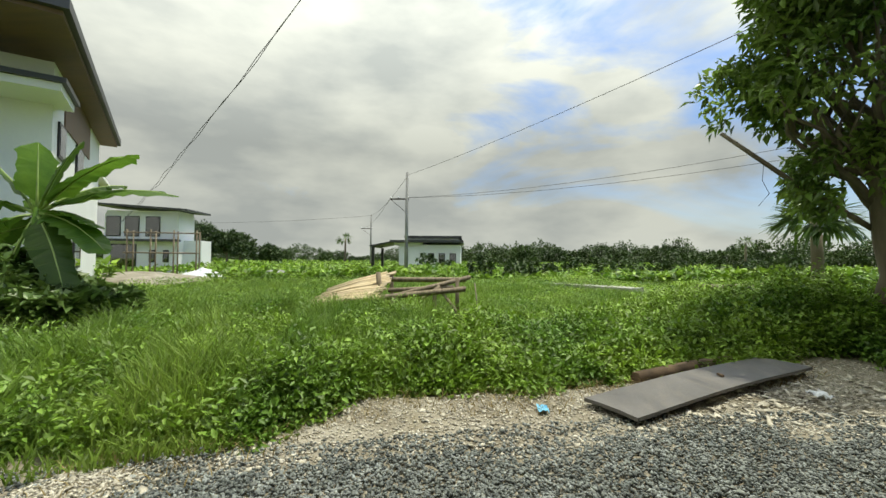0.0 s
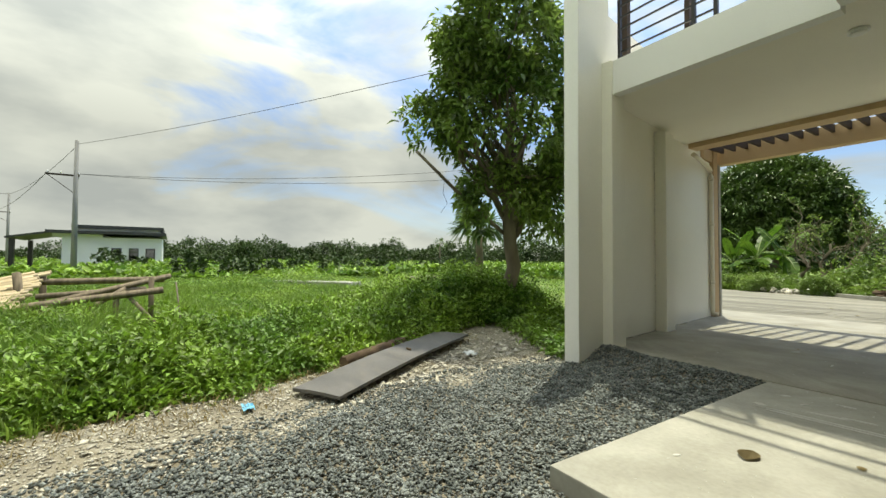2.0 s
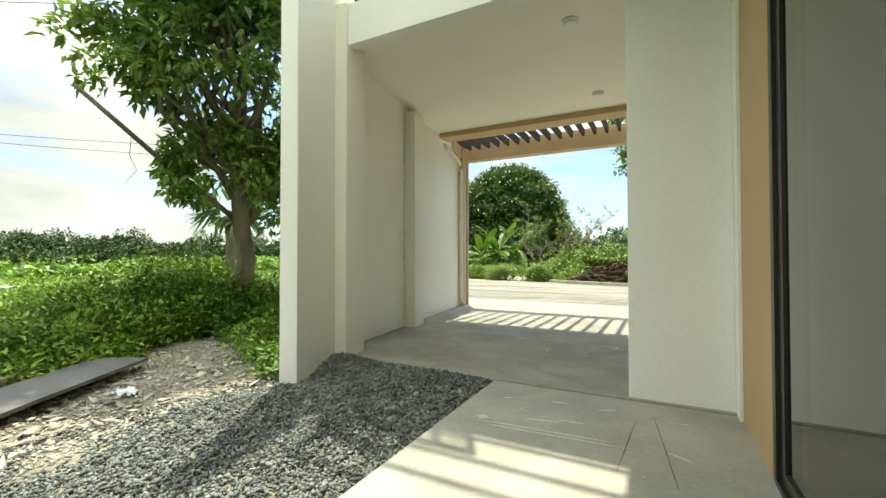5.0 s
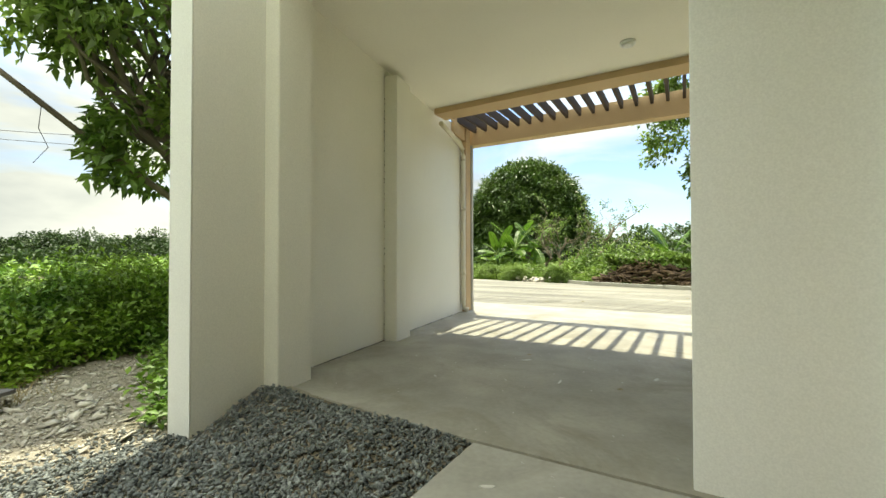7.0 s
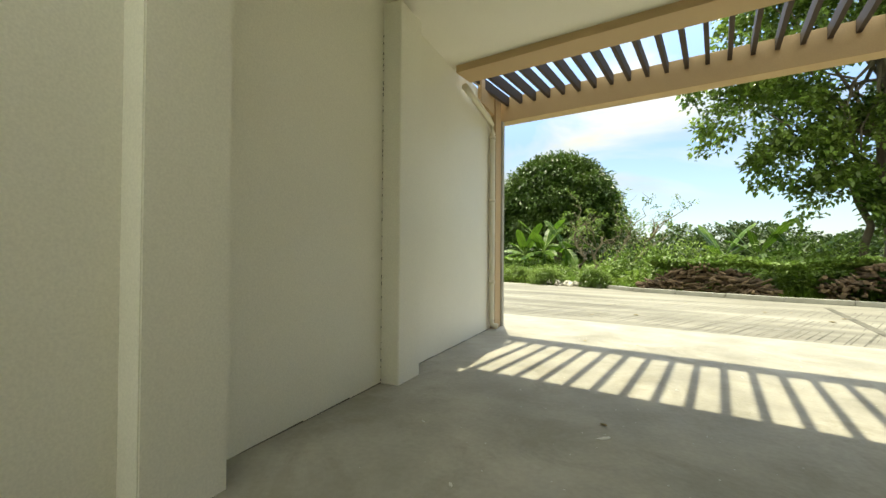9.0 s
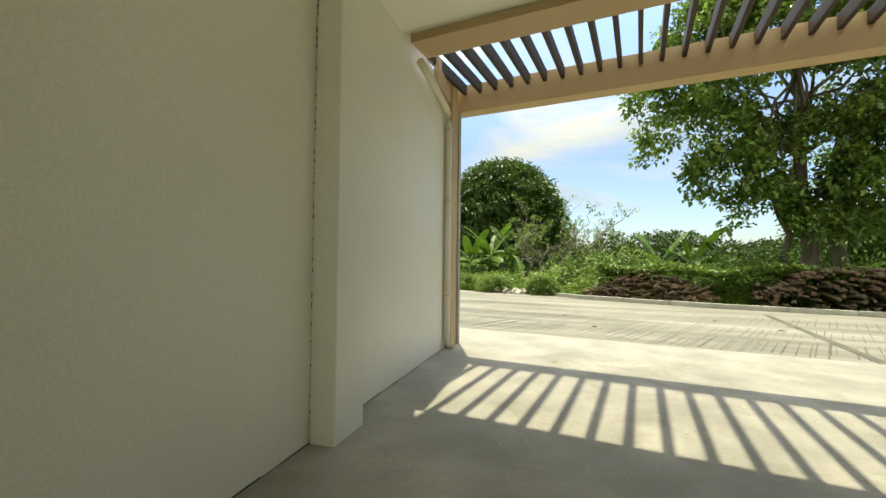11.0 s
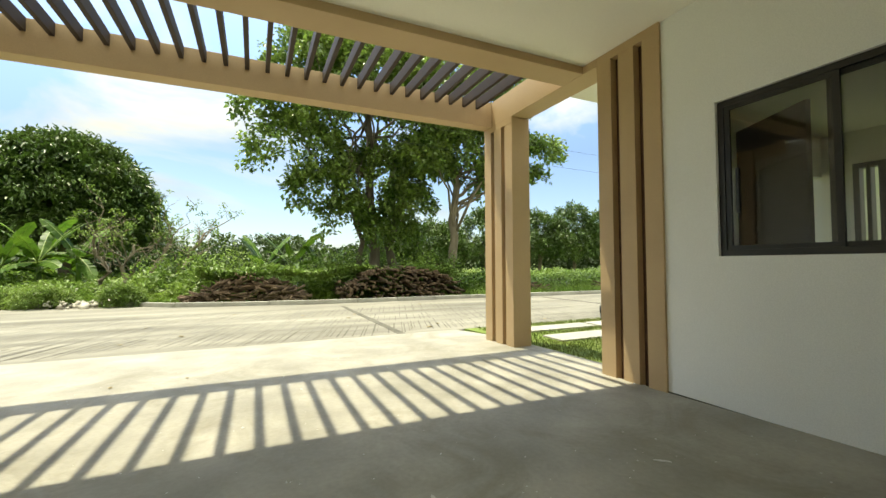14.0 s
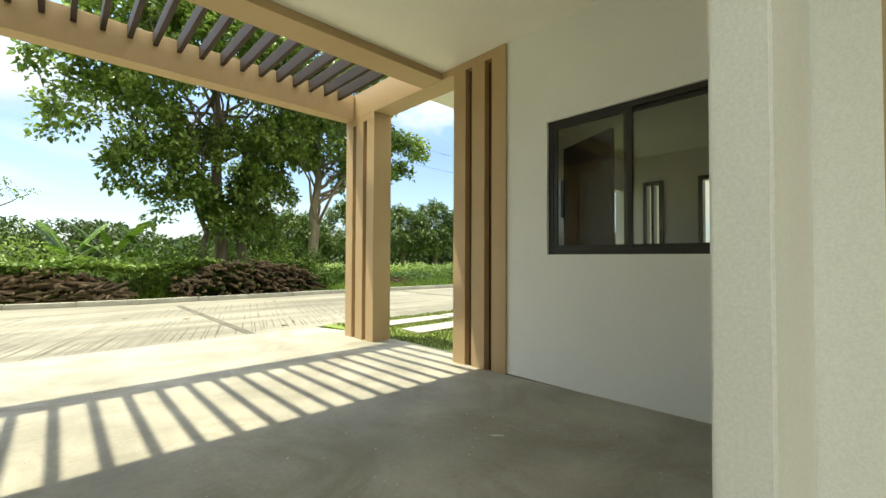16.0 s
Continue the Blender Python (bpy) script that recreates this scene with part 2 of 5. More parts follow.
def tube(bm, pts, radii, sides=8, closed=True):
    """A bent, tapered tube along pts."""
    rings = []
    for i, p in enumerate(pts):
        p = Vector(p)
        d = (Vector(pts[min(i + 1, len(pts) - 1)]) - Vector(pts[max(i - 1, 0)])).normalized()
        a = d.orthogonal().normalized() if abs(d.z) > 0.95 else d.cross(Vector((0, 0, 1))).normalized()
        b = d.cross(a)
        r = radii[i] if hasattr(radii, "__len__") else radii
        rings.append([bm.verts.new(p + (a * math.cos(k * 2 * math.pi / sides) + b * math.sin(k * 2 * math.pi / sides)) * r) for k in range(sides)])
    for r0, r1 in zip(rings, rings[1:]):
        for k in range(sides):
            f = bm.faces.new((r0[k], r0[(k + 1) % sides], r1[(k + 1) % sides], r1[k]))
            f.smooth = True
    if closed:
        bm.faces.new(rings[0][::-1])
        bm.faces.new(rings[-1])


def part(name, bm, material, parent=None, label=""):
    """Links a bmesh as one mesh object, under a thing or a part."""
    bmesh.ops.recalc_face_normals(bm, faces=bm.faces[:])
    me = bpy.data.meshes.new(name)
    bm.to_mesh(me)
    bm.free()
    me.materials.append(material)
    ob = new(name, me)
    if parent:
        ob.parent = parent
        ob.matrix_parent_inverse = parent.matrix_world.inverted()
    return tagged(ob, label)


def raw(name, verts, faces, material, parent=None, label="", smooth=False):
    me = bpy.data.meshes.new(name)
    v = np.asarray(verts, dtype=np.float32).reshape(-1, 3)
    f = np.asarray(faces, dtype=np.int32)
    me.vertices.add(len(v))
    me.vertices.foreach_set("co", v.ravel())
    me.loops.add(f.size)
    me.loops.foreach_set("vertex_index", f.ravel())
    me.polygons.add(len(f))
    me.polygons.foreach_set("loop_start", np.arange(0, f.size, f.shape[1], dtype=np.int32))
    if smooth:
        me.polygons.foreach_set("use_smooth", np.ones(len(f), dtype=bool))
    me.update(calc_edges=True)
    me.materials.append(material)
    ob = new(name, me)
    if parent:
        ob.parent = parent
        ob.matrix_parent_inverse = parent.matrix_world.inverted()
    return tagged(ob, label)


def structure(ob, label, category):
    return tagged(ob, label, category, kind="structure")


def thing(name, place, label, category, group=""):
    ob = new(name)
    ob.location = place
    bpy.context.view_layer.update()
    ob.matrix_world = Matrix.Translation(place)
    return tagged(ob, label, category, group)


def solid(name, x0, x1, y0, y1, z0, z1, material, parent=None, label="", bevel=0.0):
    bm = bmesh.new()
    box(bm, x0, x1, y0, y1, z0, z1, bevel)
    return part(name, bm, material, parent, label)


# ---- foliage helpers ----
RNG = np.random.default_rng(7)


def unit(n):
    v = RNG.normal(size=(n, 3))
    return v / np.linalg.norm(v, axis=1, keepdims=True)


def leaf_arrays(p, axis, length, width, fold=0.25):
    """Folded pointed leaves: base points p, directions axis, n of them."""
    n = len(p)
    up = np.tile(np.array([0, 0, 1.0]), (n, 1)) + 0.55 * unit(n)
    side = np.cross(axis, up)
    side /= np.linalg.norm(side, axis=1, keepdims=True) + 1e-9
    nor = np.cross(side, axis)
    L, Wd = np.asarray(length).reshape(-1, 1), np.asarray(width).reshape(-1, 1)
    mid = p + axis * L * 0.45
    tip = p + axis * L - nor * L * 0.18
    a = mid + side * Wd * 0.5 + nor * Wd * fold
    b = mid - side * Wd * 0.5 + nor * Wd * fold
    v = np.stack([p, a, tip, b], axis=1).reshape(-1, 3)
    i = np.arange(n)[:, None] * 4
    f = np.concatenate([i + np.array([[0, 1, 2]]), i + np.array([[0, 2, 3]])], axis=1).reshape(-1, 3)
    return v, f


def crown_points(lobes, clumps, per, clump_r):
    """Leaf points in clumps spread through the outer shells of ellipsoid lobes."""
    vol = np.array([r[0] * r[1] * r[2] for _, r in lobes]) ** 0.7
    pick = RNG.choice(len(lobes), clumps, p=vol / vol.sum())
    c = np.array([l[0] for l in lobes], float)[pick]
    r = np.array([l[1] for l in lobes], float)[pick]
    u = unit(clumps)
    u[:, 2] = np.where(u[:, 2] < -0.5, -u[:, 2], u[:, 2])
    rad = RNG.uniform(0.55, 1.06, (clumps, 1)) ** 0.6
    cc = c + u * r * rad
    pts = np.repeat(cc, per, axis=0)
    out = np.repeat(u, per, axis=0)
    pts = pts + unit(len(pts)) * clump_r * RNG.uniform(0.1, 1, (len(pts), 1)) ** 0.5
    return pts, out, cc


def crown(name, lobes, clumps, per, clump_r, length, width, material, parent, label=""):
    pts, out, cc = crown_points(lobes, clumps, per, clump_r)
    ax = out * 0.7 + unit(len(pts)) * 0.9 + np.array([0, 0, -0.35])
    ax /= np.linalg.norm(ax, axis=1, keepdims=True)
    ln = length * RNG.uniform(0.6, 1.25, len(pts))
    v, f = leaf_arrays(pts, ax, ln, ln * width / length)
    return raw(name, v, f, material, parent, label), cc


def limb(bm, a, b, r0, r1, wiggle=0.15, steps=6, sides=7):
    a, b = Vector(a), Vector(b)
    L = (b - a).length
    pts, rad = [], []
    for i in range(steps + 1):
        k = i / steps
        w = Vector((random.uniform(-1, 1), random.uniform(-1, 1), random.uniform(-0.5, 0.5))) * wiggle * L * 0.25 * math.sin(math.pi * k)
        pts.append(a.lerp(b, k) + w)
        rad.append(r0 + (r1 - r0) * k)
    tube(bm, pts, rad, sides)
    return pts


def grass_arrays(x, y, z, h, w, lean):
    n = len(x)
    ang = RNG.uniform(0, 2 * np.pi, n)
    s = np.stack([np.cos(ang), np.sin(ang), np.zeros(n)], 1)
    d2 = RNG.uniform(0, 2 * np.pi, n)
    d = np.stack([np.cos(d2), np.sin(d2), np.zeros(n)], 1) * (lean * RNG.uniform(0.2, 1, n))[:, None]
    p = np.stack([x, y, z], 1)
    h, w = h[:, None], w[:, None]
    up = np.array([[0, 0, 1.0]])
    b0, b1 = p - s * w, p + s * w
    m = p + up * h * 0.6 + d * h * 0.35
    m0, m1 = m - s * w * 0.75, m + s * w * 0.75
    t = p + up * h * 0.92 + d * h
    v = np.stack([b0, b1, m1, m0, t], 1).reshape(-1, 3)
    i = np.arange(n)[:, None] * 5
    f = np.concatenate([i + np.array([[0, 1, 2]]), i + np.array([[0, 2, 3]]), i + np.array([[3, 2, 4]])], 1).reshape(-1, 3)
    return v, f


# ---- ground ----
def bump_at(x, y):
    """Height of the ground."""
    x, y = np.asarray(x, float), np.asarray(y, float)
    z = -0.1 + 0.0 * x
    wild = np.clip((-0.3 - x) / 2.5, 0, 1) * np.clip((2.0 - y) / 3.0, 0, 1)
    z = z + wild * (0.07 * np.sin(x * 0.9 + 1.3) * np.cos(y * 0.7) + 0.05 * np.sin(x * 2.3) * np.sin(y * 1.9))
    z = z + 0.33 * np.exp(-(((x + 3.9) / 1.7) ** 2 + ((y + 5.0) / 1.5) ** 2))
    z = z + 0.5 * np.clip((np.hypot(x, y) - 40) / 60, 0, 1)
    return z


def axis_steps():
    near = np.arange(-24, 24.01, 0.5)
    far = 24 * 1.16 ** np.arange(1, 30)
    return np.concatenate([-far[::-1], near, far])


gx, gy = np.meshgrid(axis_steps(), axis_steps() - 2.0)
gz = bump_at(gx, gy)
nx_, ny_ = gx.shape[1], gx.shape[0]
gi = np.arange(nx_ * ny_).reshape(ny_, nx_)
gf = np.stack([gi[:-1, :-1], gi[:-1, 1:], gi[1:, 1:], gi[1:, :-1]], -1).reshape(-1, 4)
structure(raw("ground", np.stack([gx, gy, gz], -1), gf, M_EARTH, smooth=True), "green overgrown field soil reaching the horizon", "ground")

# ---- left boundary wall: it runs askew to the house ----
WD = Vector((0.1728, -0.985, 0.0))
WN = Vector((0.985, 0.1728, 0.0))


def on_wall(u, v):
    p = WD * u + WN * v
    return (p.x, p.y)


def wall_block(name, u0, u1, v0, v1, z0, z1, material, parent=None, label="", bevel=0.006):
    bm = bmesh.new()
    prism(bm, [on_wall(u0, v0), on_wall(u0, v1), on_wall(u1, v1), on_wall(u1, v0)], z0, z1, bevel)
    return part(name, bm, material, parent, label)


bm = bmesh.new()
outline = [(0.32, -0.2), (5.6, -0.2), (5.6, 5.25), (5.3, 5.25), (5.3, 4.75), (1.62, 4.75), (1.62, 3.62), (0.32, 3.62)]
inner = [bm.verts.new((*on_wall(u, -0.12), z)) for u, z in outline]
outer = [bm.verts.new((*on_wall(u, -0.31), z)) for u, z in outline]
bm.faces.new(inner)
bm.faces.new(outer[::-1])
for i in range(len(outline)):
    bm.faces.new((inner[i], inner[i - 1], outer[i - 1], outer[i]))
wall_left = part("wall_left", bm, M_CREAM)
structure(wall_left, "tall smooth cream painted boundary wall of the carport", "wall")
wall_block("end_block", 5.601, 6.37, -0.2, -0.009, -0.2, 5.25, M_CREAM, wall_left)
wall_block("end_face", 6.371, 6.376, -0.2, -0.009, -0.2, 5.25, M_WHITE, wall_left, "white painted end of the wall", 0)
wall_block("pilaster", 5.346, 5.745, -0.121, 0.126, -0.2, 3.87, M_CREAM, wall_left)
wall_block("pilaster", 3.2, 3.6, -0.121, 0.06, -0.1, 3.42, M_CREAM, wall_left)
wall_block("tan_jamb", 0.03, 0.34, -0.26, -0.035, -0.1, 3.80, M_TAN, wall_left, "tan painted jamb at the open end")
wall_block("concrete_edge", -0.1, 0.025, -0.26, -0.01, -0.1, 3.42, M_WALK, wall_left, "bare grey concrete end of the wall")

# downspout with its elbow, clipped to the wall
spout = thing("downspout", (0.1, -0.5, 0), "cream plastic downspout running down the carport wall", "downspout")
bm = bmesh.new()
pu, pv = 0.44, -0.06
path = [(*on_wall(1.75, -0.04), 3.36), (*on_wall(1.45, -0.04), 3.34), (*on_wall(0.62, pv), 3.27), (*on_wall(0.5, pv), 3.22), (*on_wall(pu, pv), 3.1), (*on_wall(pu, pv), 0.16),
        (*on_wall(pu + 0.01, pv + 0.01), 0.07), (*on_wall(pu + 0.0, pv + 0.1), 0.045)]
tube(bm, path, 0.045, 12)
part("pipe", bm, M_PVC, spout)
for z in (0.72, 2.0, 3.0):
    bm = bmesh.new()
    tube(bm, [(*on_wall(pu, pv), z), (*on_wall(pu, pv), z + 0.05)], 0.052, 12)
    part("clip", bm, M_PVC, spout)

# ---- carport frame ----
H = 3.425
bm = bmesh.new()
prism(bm, [(0.74, -5.45), (6.5, -5.45), (6.5, -1.9), (0.12, -1.9)], H + 0.09, H + 0.33)
ceil = part("ceiling", bm, M_CEIL)
structure(ceil, "smooth cream painted carport ceiling", "ceiling")
rear_beam = solid("beam_rear", 0.3, 6.235, -2.01, -1.65, H, H + 0.36, M_TAN, bevel=0.006)
structure(rear_beam, "tan painted beam along the edge of the carport ceiling", "beam")
front_beam = solid("beam_front", -0.2, 6.235, 0.03, 0.27, H, H + 0.4, M_TAN, bevel=0.006)
structure(front_beam, "tan painted beam at the front of the pergola", "beam")
side_beam = solid("beam_side", 6.24, 6.56, -2.215, 0.29, H, H + 0.4, M_TAN, bevel=0.006)
structure(side_beam, "tan painted side beam of the pergola", "beam")


def finned(name, x0, x1, y0, y1, z1, label):
    """A tan pier whose face has two dark grooves between three fins."""
    # core in a much darker brown than the fins, showing in the grooves
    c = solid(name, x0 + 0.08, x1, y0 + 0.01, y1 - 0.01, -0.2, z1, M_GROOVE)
    w = (y1 - y0 - 0.2) / 3
    for i in range(3):
        a = y0 + i * (w + 0.1)
        solid("fin", x0, x0 + 0.081 if 0 < i < 2 else x1 + 0.0, a, a + w, -0.2, z1, M_TAN, c, bevel=0.004)
    solid("header", x0 - 0.003, x0 + 0.079, y0 + 0.002, y1 - 0.002, z1 - 0.09, z1 - 0.001, M_TAN, c)
    solid("back_face", x1, x1 + 0.004, y0 + 0.004, y1 - 0.004, -0.2, z1, M_TAN, c)
    return structure(c, label, "column")


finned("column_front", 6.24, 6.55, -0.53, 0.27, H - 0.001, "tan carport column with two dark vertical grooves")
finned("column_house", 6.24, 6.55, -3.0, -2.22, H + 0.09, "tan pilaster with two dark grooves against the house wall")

for i in range(26):
    x = 0.06 + i * 0.2362
    s = solid("pergola_slat", x - 0.025, x + 0.025, -1.652, 0.032, H + 0.25, H + 0.4, M_DARK, bevel=0.003)
    tagged(s, "dark brown steel slat of the pergola", "slat", "pergola slats")

for y in (-4.79, -2.71):
    lamp = thing("ceiling_light", (3.29, y, H + 0.09), "round white surface light fitting on the carport ceiling", "ceiling light", "carport lights")
    bm = bmesh.new()
    tube(bm, [(3.29, y, H + 0.09), (3.29, y, H + 0.065)], 0.085, 20)
    part("rim", bm, M_LAMP, lamp)
    bm = bmesh.new()
    tube(bm, [(3.29, y, H + 0.066), (3.29, y, H + 0.05), (3.29, y, H + 0.042)], [0.07, 0.066, 0.04], 20)
    part("diffuser", bm, M_LAMP, lamp)

# ---- roof deck at the back, with its railing ----
parapet = solid("deck_parapet", 1.10, 3.345, -5.60, -5.452, H - 0.005, 3.87, M_WHITE, bevel=0.006)
structure(parapet, "white painted edge of the roof deck", "parapet")
railing = thing("deck_railing", (1.75, -5.52, 3.87), "black steel railing with horizontal bars on the roof deck", "railing")
for x in (1.165, 2.1, 2.33):
    solid("post", x - 0.02, x + 0.02, -5.545, -5.505, 3.87, 4.87, M_BLACK, railing, bevel=0.002)
for k in range(6):
    z = 3.97 + k * 0.155
    solid("bar", 1.185, 2.31, -5.534, -5.516, z, z + 0.02, M_BLACK, railing)
solid("top_rail", 1.145, 2.35, -5.55, -5.5, 4.87, 4.91, M_BLACK, railing, bevel=0.002)

# out of view; slats set where they cast the striped shade on the terrace
unseen_pergola = thing("unseen_pergola", (2.4, -4.5, 3.755), "unseen dark steel pergola added on the roof deck to stripe the terrace", "pergola")
for k in range(9):
    y = -5.41 + k * 0.25
    solid("slat", 1.0, 3.33, y - 0.014, y + 0.014, 6.35, 6.45, M_DARK, unseen_pergola)
for x in (1.05, 3.28):
    solid("beam", x - 0.03, x + 0.03, -5.45, -3.3, 6.2, 6.35, M_DARK, unseen_pergola)
    for y in (-5.2, -3.5):
        solid("post", x - 0.04, x + 0.04, y - 0.04, y + 0.04, 3.755, 6.2, M_DARK, unseen_pergola)

# ---- house ----
WX = 6.265


def wall_with_hole(name, axis, at0, at1, a0, a1, z0, z1, holes, material):
    """A wall of real thickness along x or y, with rectangular openings through it."""
    bm = bmesh.new()
    cuts = sorted({a0, a1, *[h[0] for h in holes], *[h[1] for h in holes]})
    levels = sorted({z0, z1, *[h[2] for h in holes], *[h[3] for h in holes]})
    for c0, c1 in zip(cuts, cuts[1:]):
        for l0, l1 in zip(levels, levels[1:]):
            if any(h[0] <= c0 and c1 <= h[1] and h[2] <= l0 and l1 <= h[3] for h in holes):
                continue
            if axis == "y":
                box(bm, at0, at1, c0, c1, l0, l1)
            else:
                box(bm, c0, c1, at0, at1, l0, l1)
    bmesh.ops.remove_doubles(bm, verts=bm.verts[:], dist=1e-4)
    bm.verts.index_update()
    dup = {}
    for f in bm.faces:
        dup.setdefault(frozenset(v.index for v in f.verts), []).append(f)
    bmesh.ops.delete(bm, geom=[f for fs in dup.values() if len(fs) > 1 for f in fs], context="FACES_ONLY")
    return part(name, bm, material)


WIN = (-4.94, -3.485, 1.272, 2.56)
house_wall = wall_with_hole("wall_house", "y", WX, WX + 0.15, -5.42, -2.998, -0.2, 6.6, [WIN], M_WHITE)
structure(house_wall, "white painted house wall beside the carport", "wall")
structure(wall_with_hole("wall_house_front", "x", -2.37, -2.222, WX + 0.15, 13.0, -0.2, 6.6, [(9.2, 10.6, 1.3, 2.5)], M_WHITE), "white painted front wall of the house", "wall")
structure(wall_with_hole("wall_house_far", "y", 10.6, 10.75, -5.42, -2.37, -0.2, 3.3, [(-3.08, -2.74, 1.0, 2.62), (-4.4, -3.62, 0.35, 2.62)], M_CREAM), "cream inner wall with tall bright openings", "wall")
structure(solid("wall_house_back", 4.552, 10.6, -5.56, -5.42, -0.2, 3.44, M_WHITE), "white painted inner wall of the house", "wall")
structure(solid("floor_house", WX + 0.15, 10.6, -5.42, -2.37, -0.2, 0.35, M_WALK), "plain screeded floor inside the house", "floor")
structure(solid("ceiling_house", WX + 0.15, 10.6, -5.42, -2.37, 3.1, 3.3, M_CEIL), "plain white ceiling inside the house", "ceiling")
bm = bmesh.new()
prism(bm, [(3.85, -5.555), (4.531, -5.555), (4.531, -5.442), (3.85, -5.442)], -0.2, H + 0.08, 0.006)
structure(part("wall_fin", bm, M_WHITE), "white painted fin wall at the back of the carport", "wall")
# upper storey over the back of the house
structure(solid("upper_storey", 3.35, 13.0, -13.0, -5.60, 3.44, 6.8, M_WHITE), "white painted upper storey above the back terrace", "wall")
structure(solid("upper_storey_front", 6.4, 13.0, -5.60, -2.37, 3.44, 6.6, M_WHITE), "white painted upper storey of the house", "wall")
structure(solid("eave_slab", 6.56, 13.0, -2.22, -1.2, H + 0.12, H + 0.24, M_CEIL), "cream concrete eave over the front of the house", "eave")
structure(solid("deck_side_wall", 3.35, 6.4, -5.598, -5.3, 3.757, 6.8, M_WHITE), "white painted wall at the end of the roof deck", "wall")
structure(solid("edge_beam", 3.348, 6.4, -5.598, -5.452, H + 0.085, 3.755, M_CEIL), "cream painted edge beam", "beam")
wall_block("side_beam_face", 0.345, 1.0, -0.119, -0.06, H + 0.0, 3.8, M_TAN, wall_left, "tan painted strip above the downspout", 0.003)
# window with black frame
window = thing("window_1", (WX, -4.24, 1.28), "black aluminium sliding window with tinted glass", "window")
tagged(window, kind="structure")
wy0, wy1, wz0, wz1 = WIN
f = 0.05
solid("window_frame", WX + 0.03, WX + 0.11, wy0, wy1, wz0, wz0 + f, M_BLACK, window, bevel=0.003)
solid("window_frame", WX + 0.03, WX + 0.11, wy0, wy1, wz1 - f, wz1, M_BLACK, window, bevel=0.003)
solid("window_frame", WX + 0.03, WX + 0.11, wy0, wy0 + f, wz0 + f, wz1 - f, M_BLACK, window, bevel=0.003)
solid("window_frame", WX + 0.03, WX + 0.11, wy1 - f, wy1, wz0 + f, wz1 - f, M_BLACK, window, bevel=0.003)
for a, b, xx in ((wy0 + f, -4.2, WX + 0.075), (-4.28, wy1 - f, WX + 0.05)):
    sash = solid("sash", xx - 0.012, xx + 0.012, a, a + 0.04, wz0 + f, wz1 - f, M_BLACK, window)
    solid("sash_rail", xx - 0.012, xx + 0.012, b - 0.04, b, wz0 + f, wz1 - f, M_BLACK, sash)
    solid("sash_rail", xx - 0.012, xx + 0.012, a + 0.04, b - 0.04, wz0 + f, wz0 + f + 0.035, M_BLACK, sash)
    solid("sash_rail", xx - 0.012, xx + 0.012, a + 0.04, b - 0.04, wz1 - f - 0.035, wz1 - f, M_BLACK, sash)
    pane = solid("pane", xx - 0.003, xx + 0.003, a + 0.04, b - 0.04, wz0 + f + 0.035, wz1 - f - 0.035, M_GLASS, sash)
    pane.visible_shadow = False
solid("lock", WX + 0.03, WX + 0.05, -3.64, -3.615, 1.62, 1.98, M_BLACK, window, bevel=0.003)
# door leaf standing open inside
door = thing("door_inner", (7.43, -3.0, 0.35), "dark brown flush door standing open inside the house", "door")
bm = bmesh.new()
dv = (Vector((7.0, -3.82, 0)) - Vector((7.43, -3.0, 0))).normalized()
dn = Vector((-dv.y, dv.x, 0)) * 0.022
pts = [Vector((7.43, -3.0, 0)) - dn, Vector((7.43, -3.0, 0)) + dn, Vector((7.43, -3.0, 0)) + dv * 0.9 + dn, Vector((7.43, -3.0, 0)) + dv * 0.9 - dn]
prism(bm, [(p.x, p.y) for p in pts], 0.355, 2.6, 0.003)
part("leaf", bm, M_DOOR, door)
bm = bmesh.new()
hp = Vector((7.43, -3.0, 0)) + dv * 0.82
tube(bm, [(hp.x - dn.x, hp.y - dn.y, 1.35), (hp.x - dn.x * 3, hp.y - dn.y * 3, 1.35), (hp.x - dn.x * 3 - dv.x * 0.1, hp.y - dn.y * 3 - dv.y * 0.1, 1.35)], 0.01, 8)
part("handle", bm, M_LAMP, door, "metal lever handle")

for i, (a, b, z0, mull) in enumerate(((-3.08, -2.74, 1.0, 1), (-4.4, -3.62, 0.35, 0))):
    far_window = thing("window_%d" % (i + 2), (10.6, (a + b) / 2, z0), "black framed bright opening in the far inner wall", "window")
    tagged(far_window, kind="structure")
    for c0, c1 in ((a, a + 0.07), (b - 0.07, b)) + (((a + 0.15, a + 0.2),) if mull else ()):
        solid("frame_bar", 10.56, 10.7, c0, c1, z0, 2.62, M_BLACK, far_window)
    solid("frame_bar", 10.56, 10.7, a, b, 2.55, 2.621, M_BLACK, far_window)
# dark dirty joints where the walls meet the floor
structure(solid("floor_joint", WX - 0.006, WX + 0.001, -5.4, -3.0, -0.1, 0.033, M_GAP), "dark dirty joint along the foot of the house wall", "joint")
for i in range(9):
    v0 = 0.45 + i * 0.515
    wall_block("floor_joint", v0, v0 + 0.51, -0.121, -0.115, -0.1, -0.012 + 0.014 * v0, M_GAP, wall_left, "dark dirty joint along the floor", 0)
# dirt caught in the corner behind the inner pilaster
fleck = random.Random(8)
fz = 0.05
while fz < 3.2:
    tall = fleck.uniform(0.006, 0.035)
    wall_block("dirt_fleck", 3.599, 3.602 + fleck.uniform(0, 0.002), -0.121, -0.117 + fleck.uniform(0, 0.002), fz, fz + tall, M_GAP, wall_left, "", 0)
    fz += tall + fleck.uniform(0.02, 0.14)
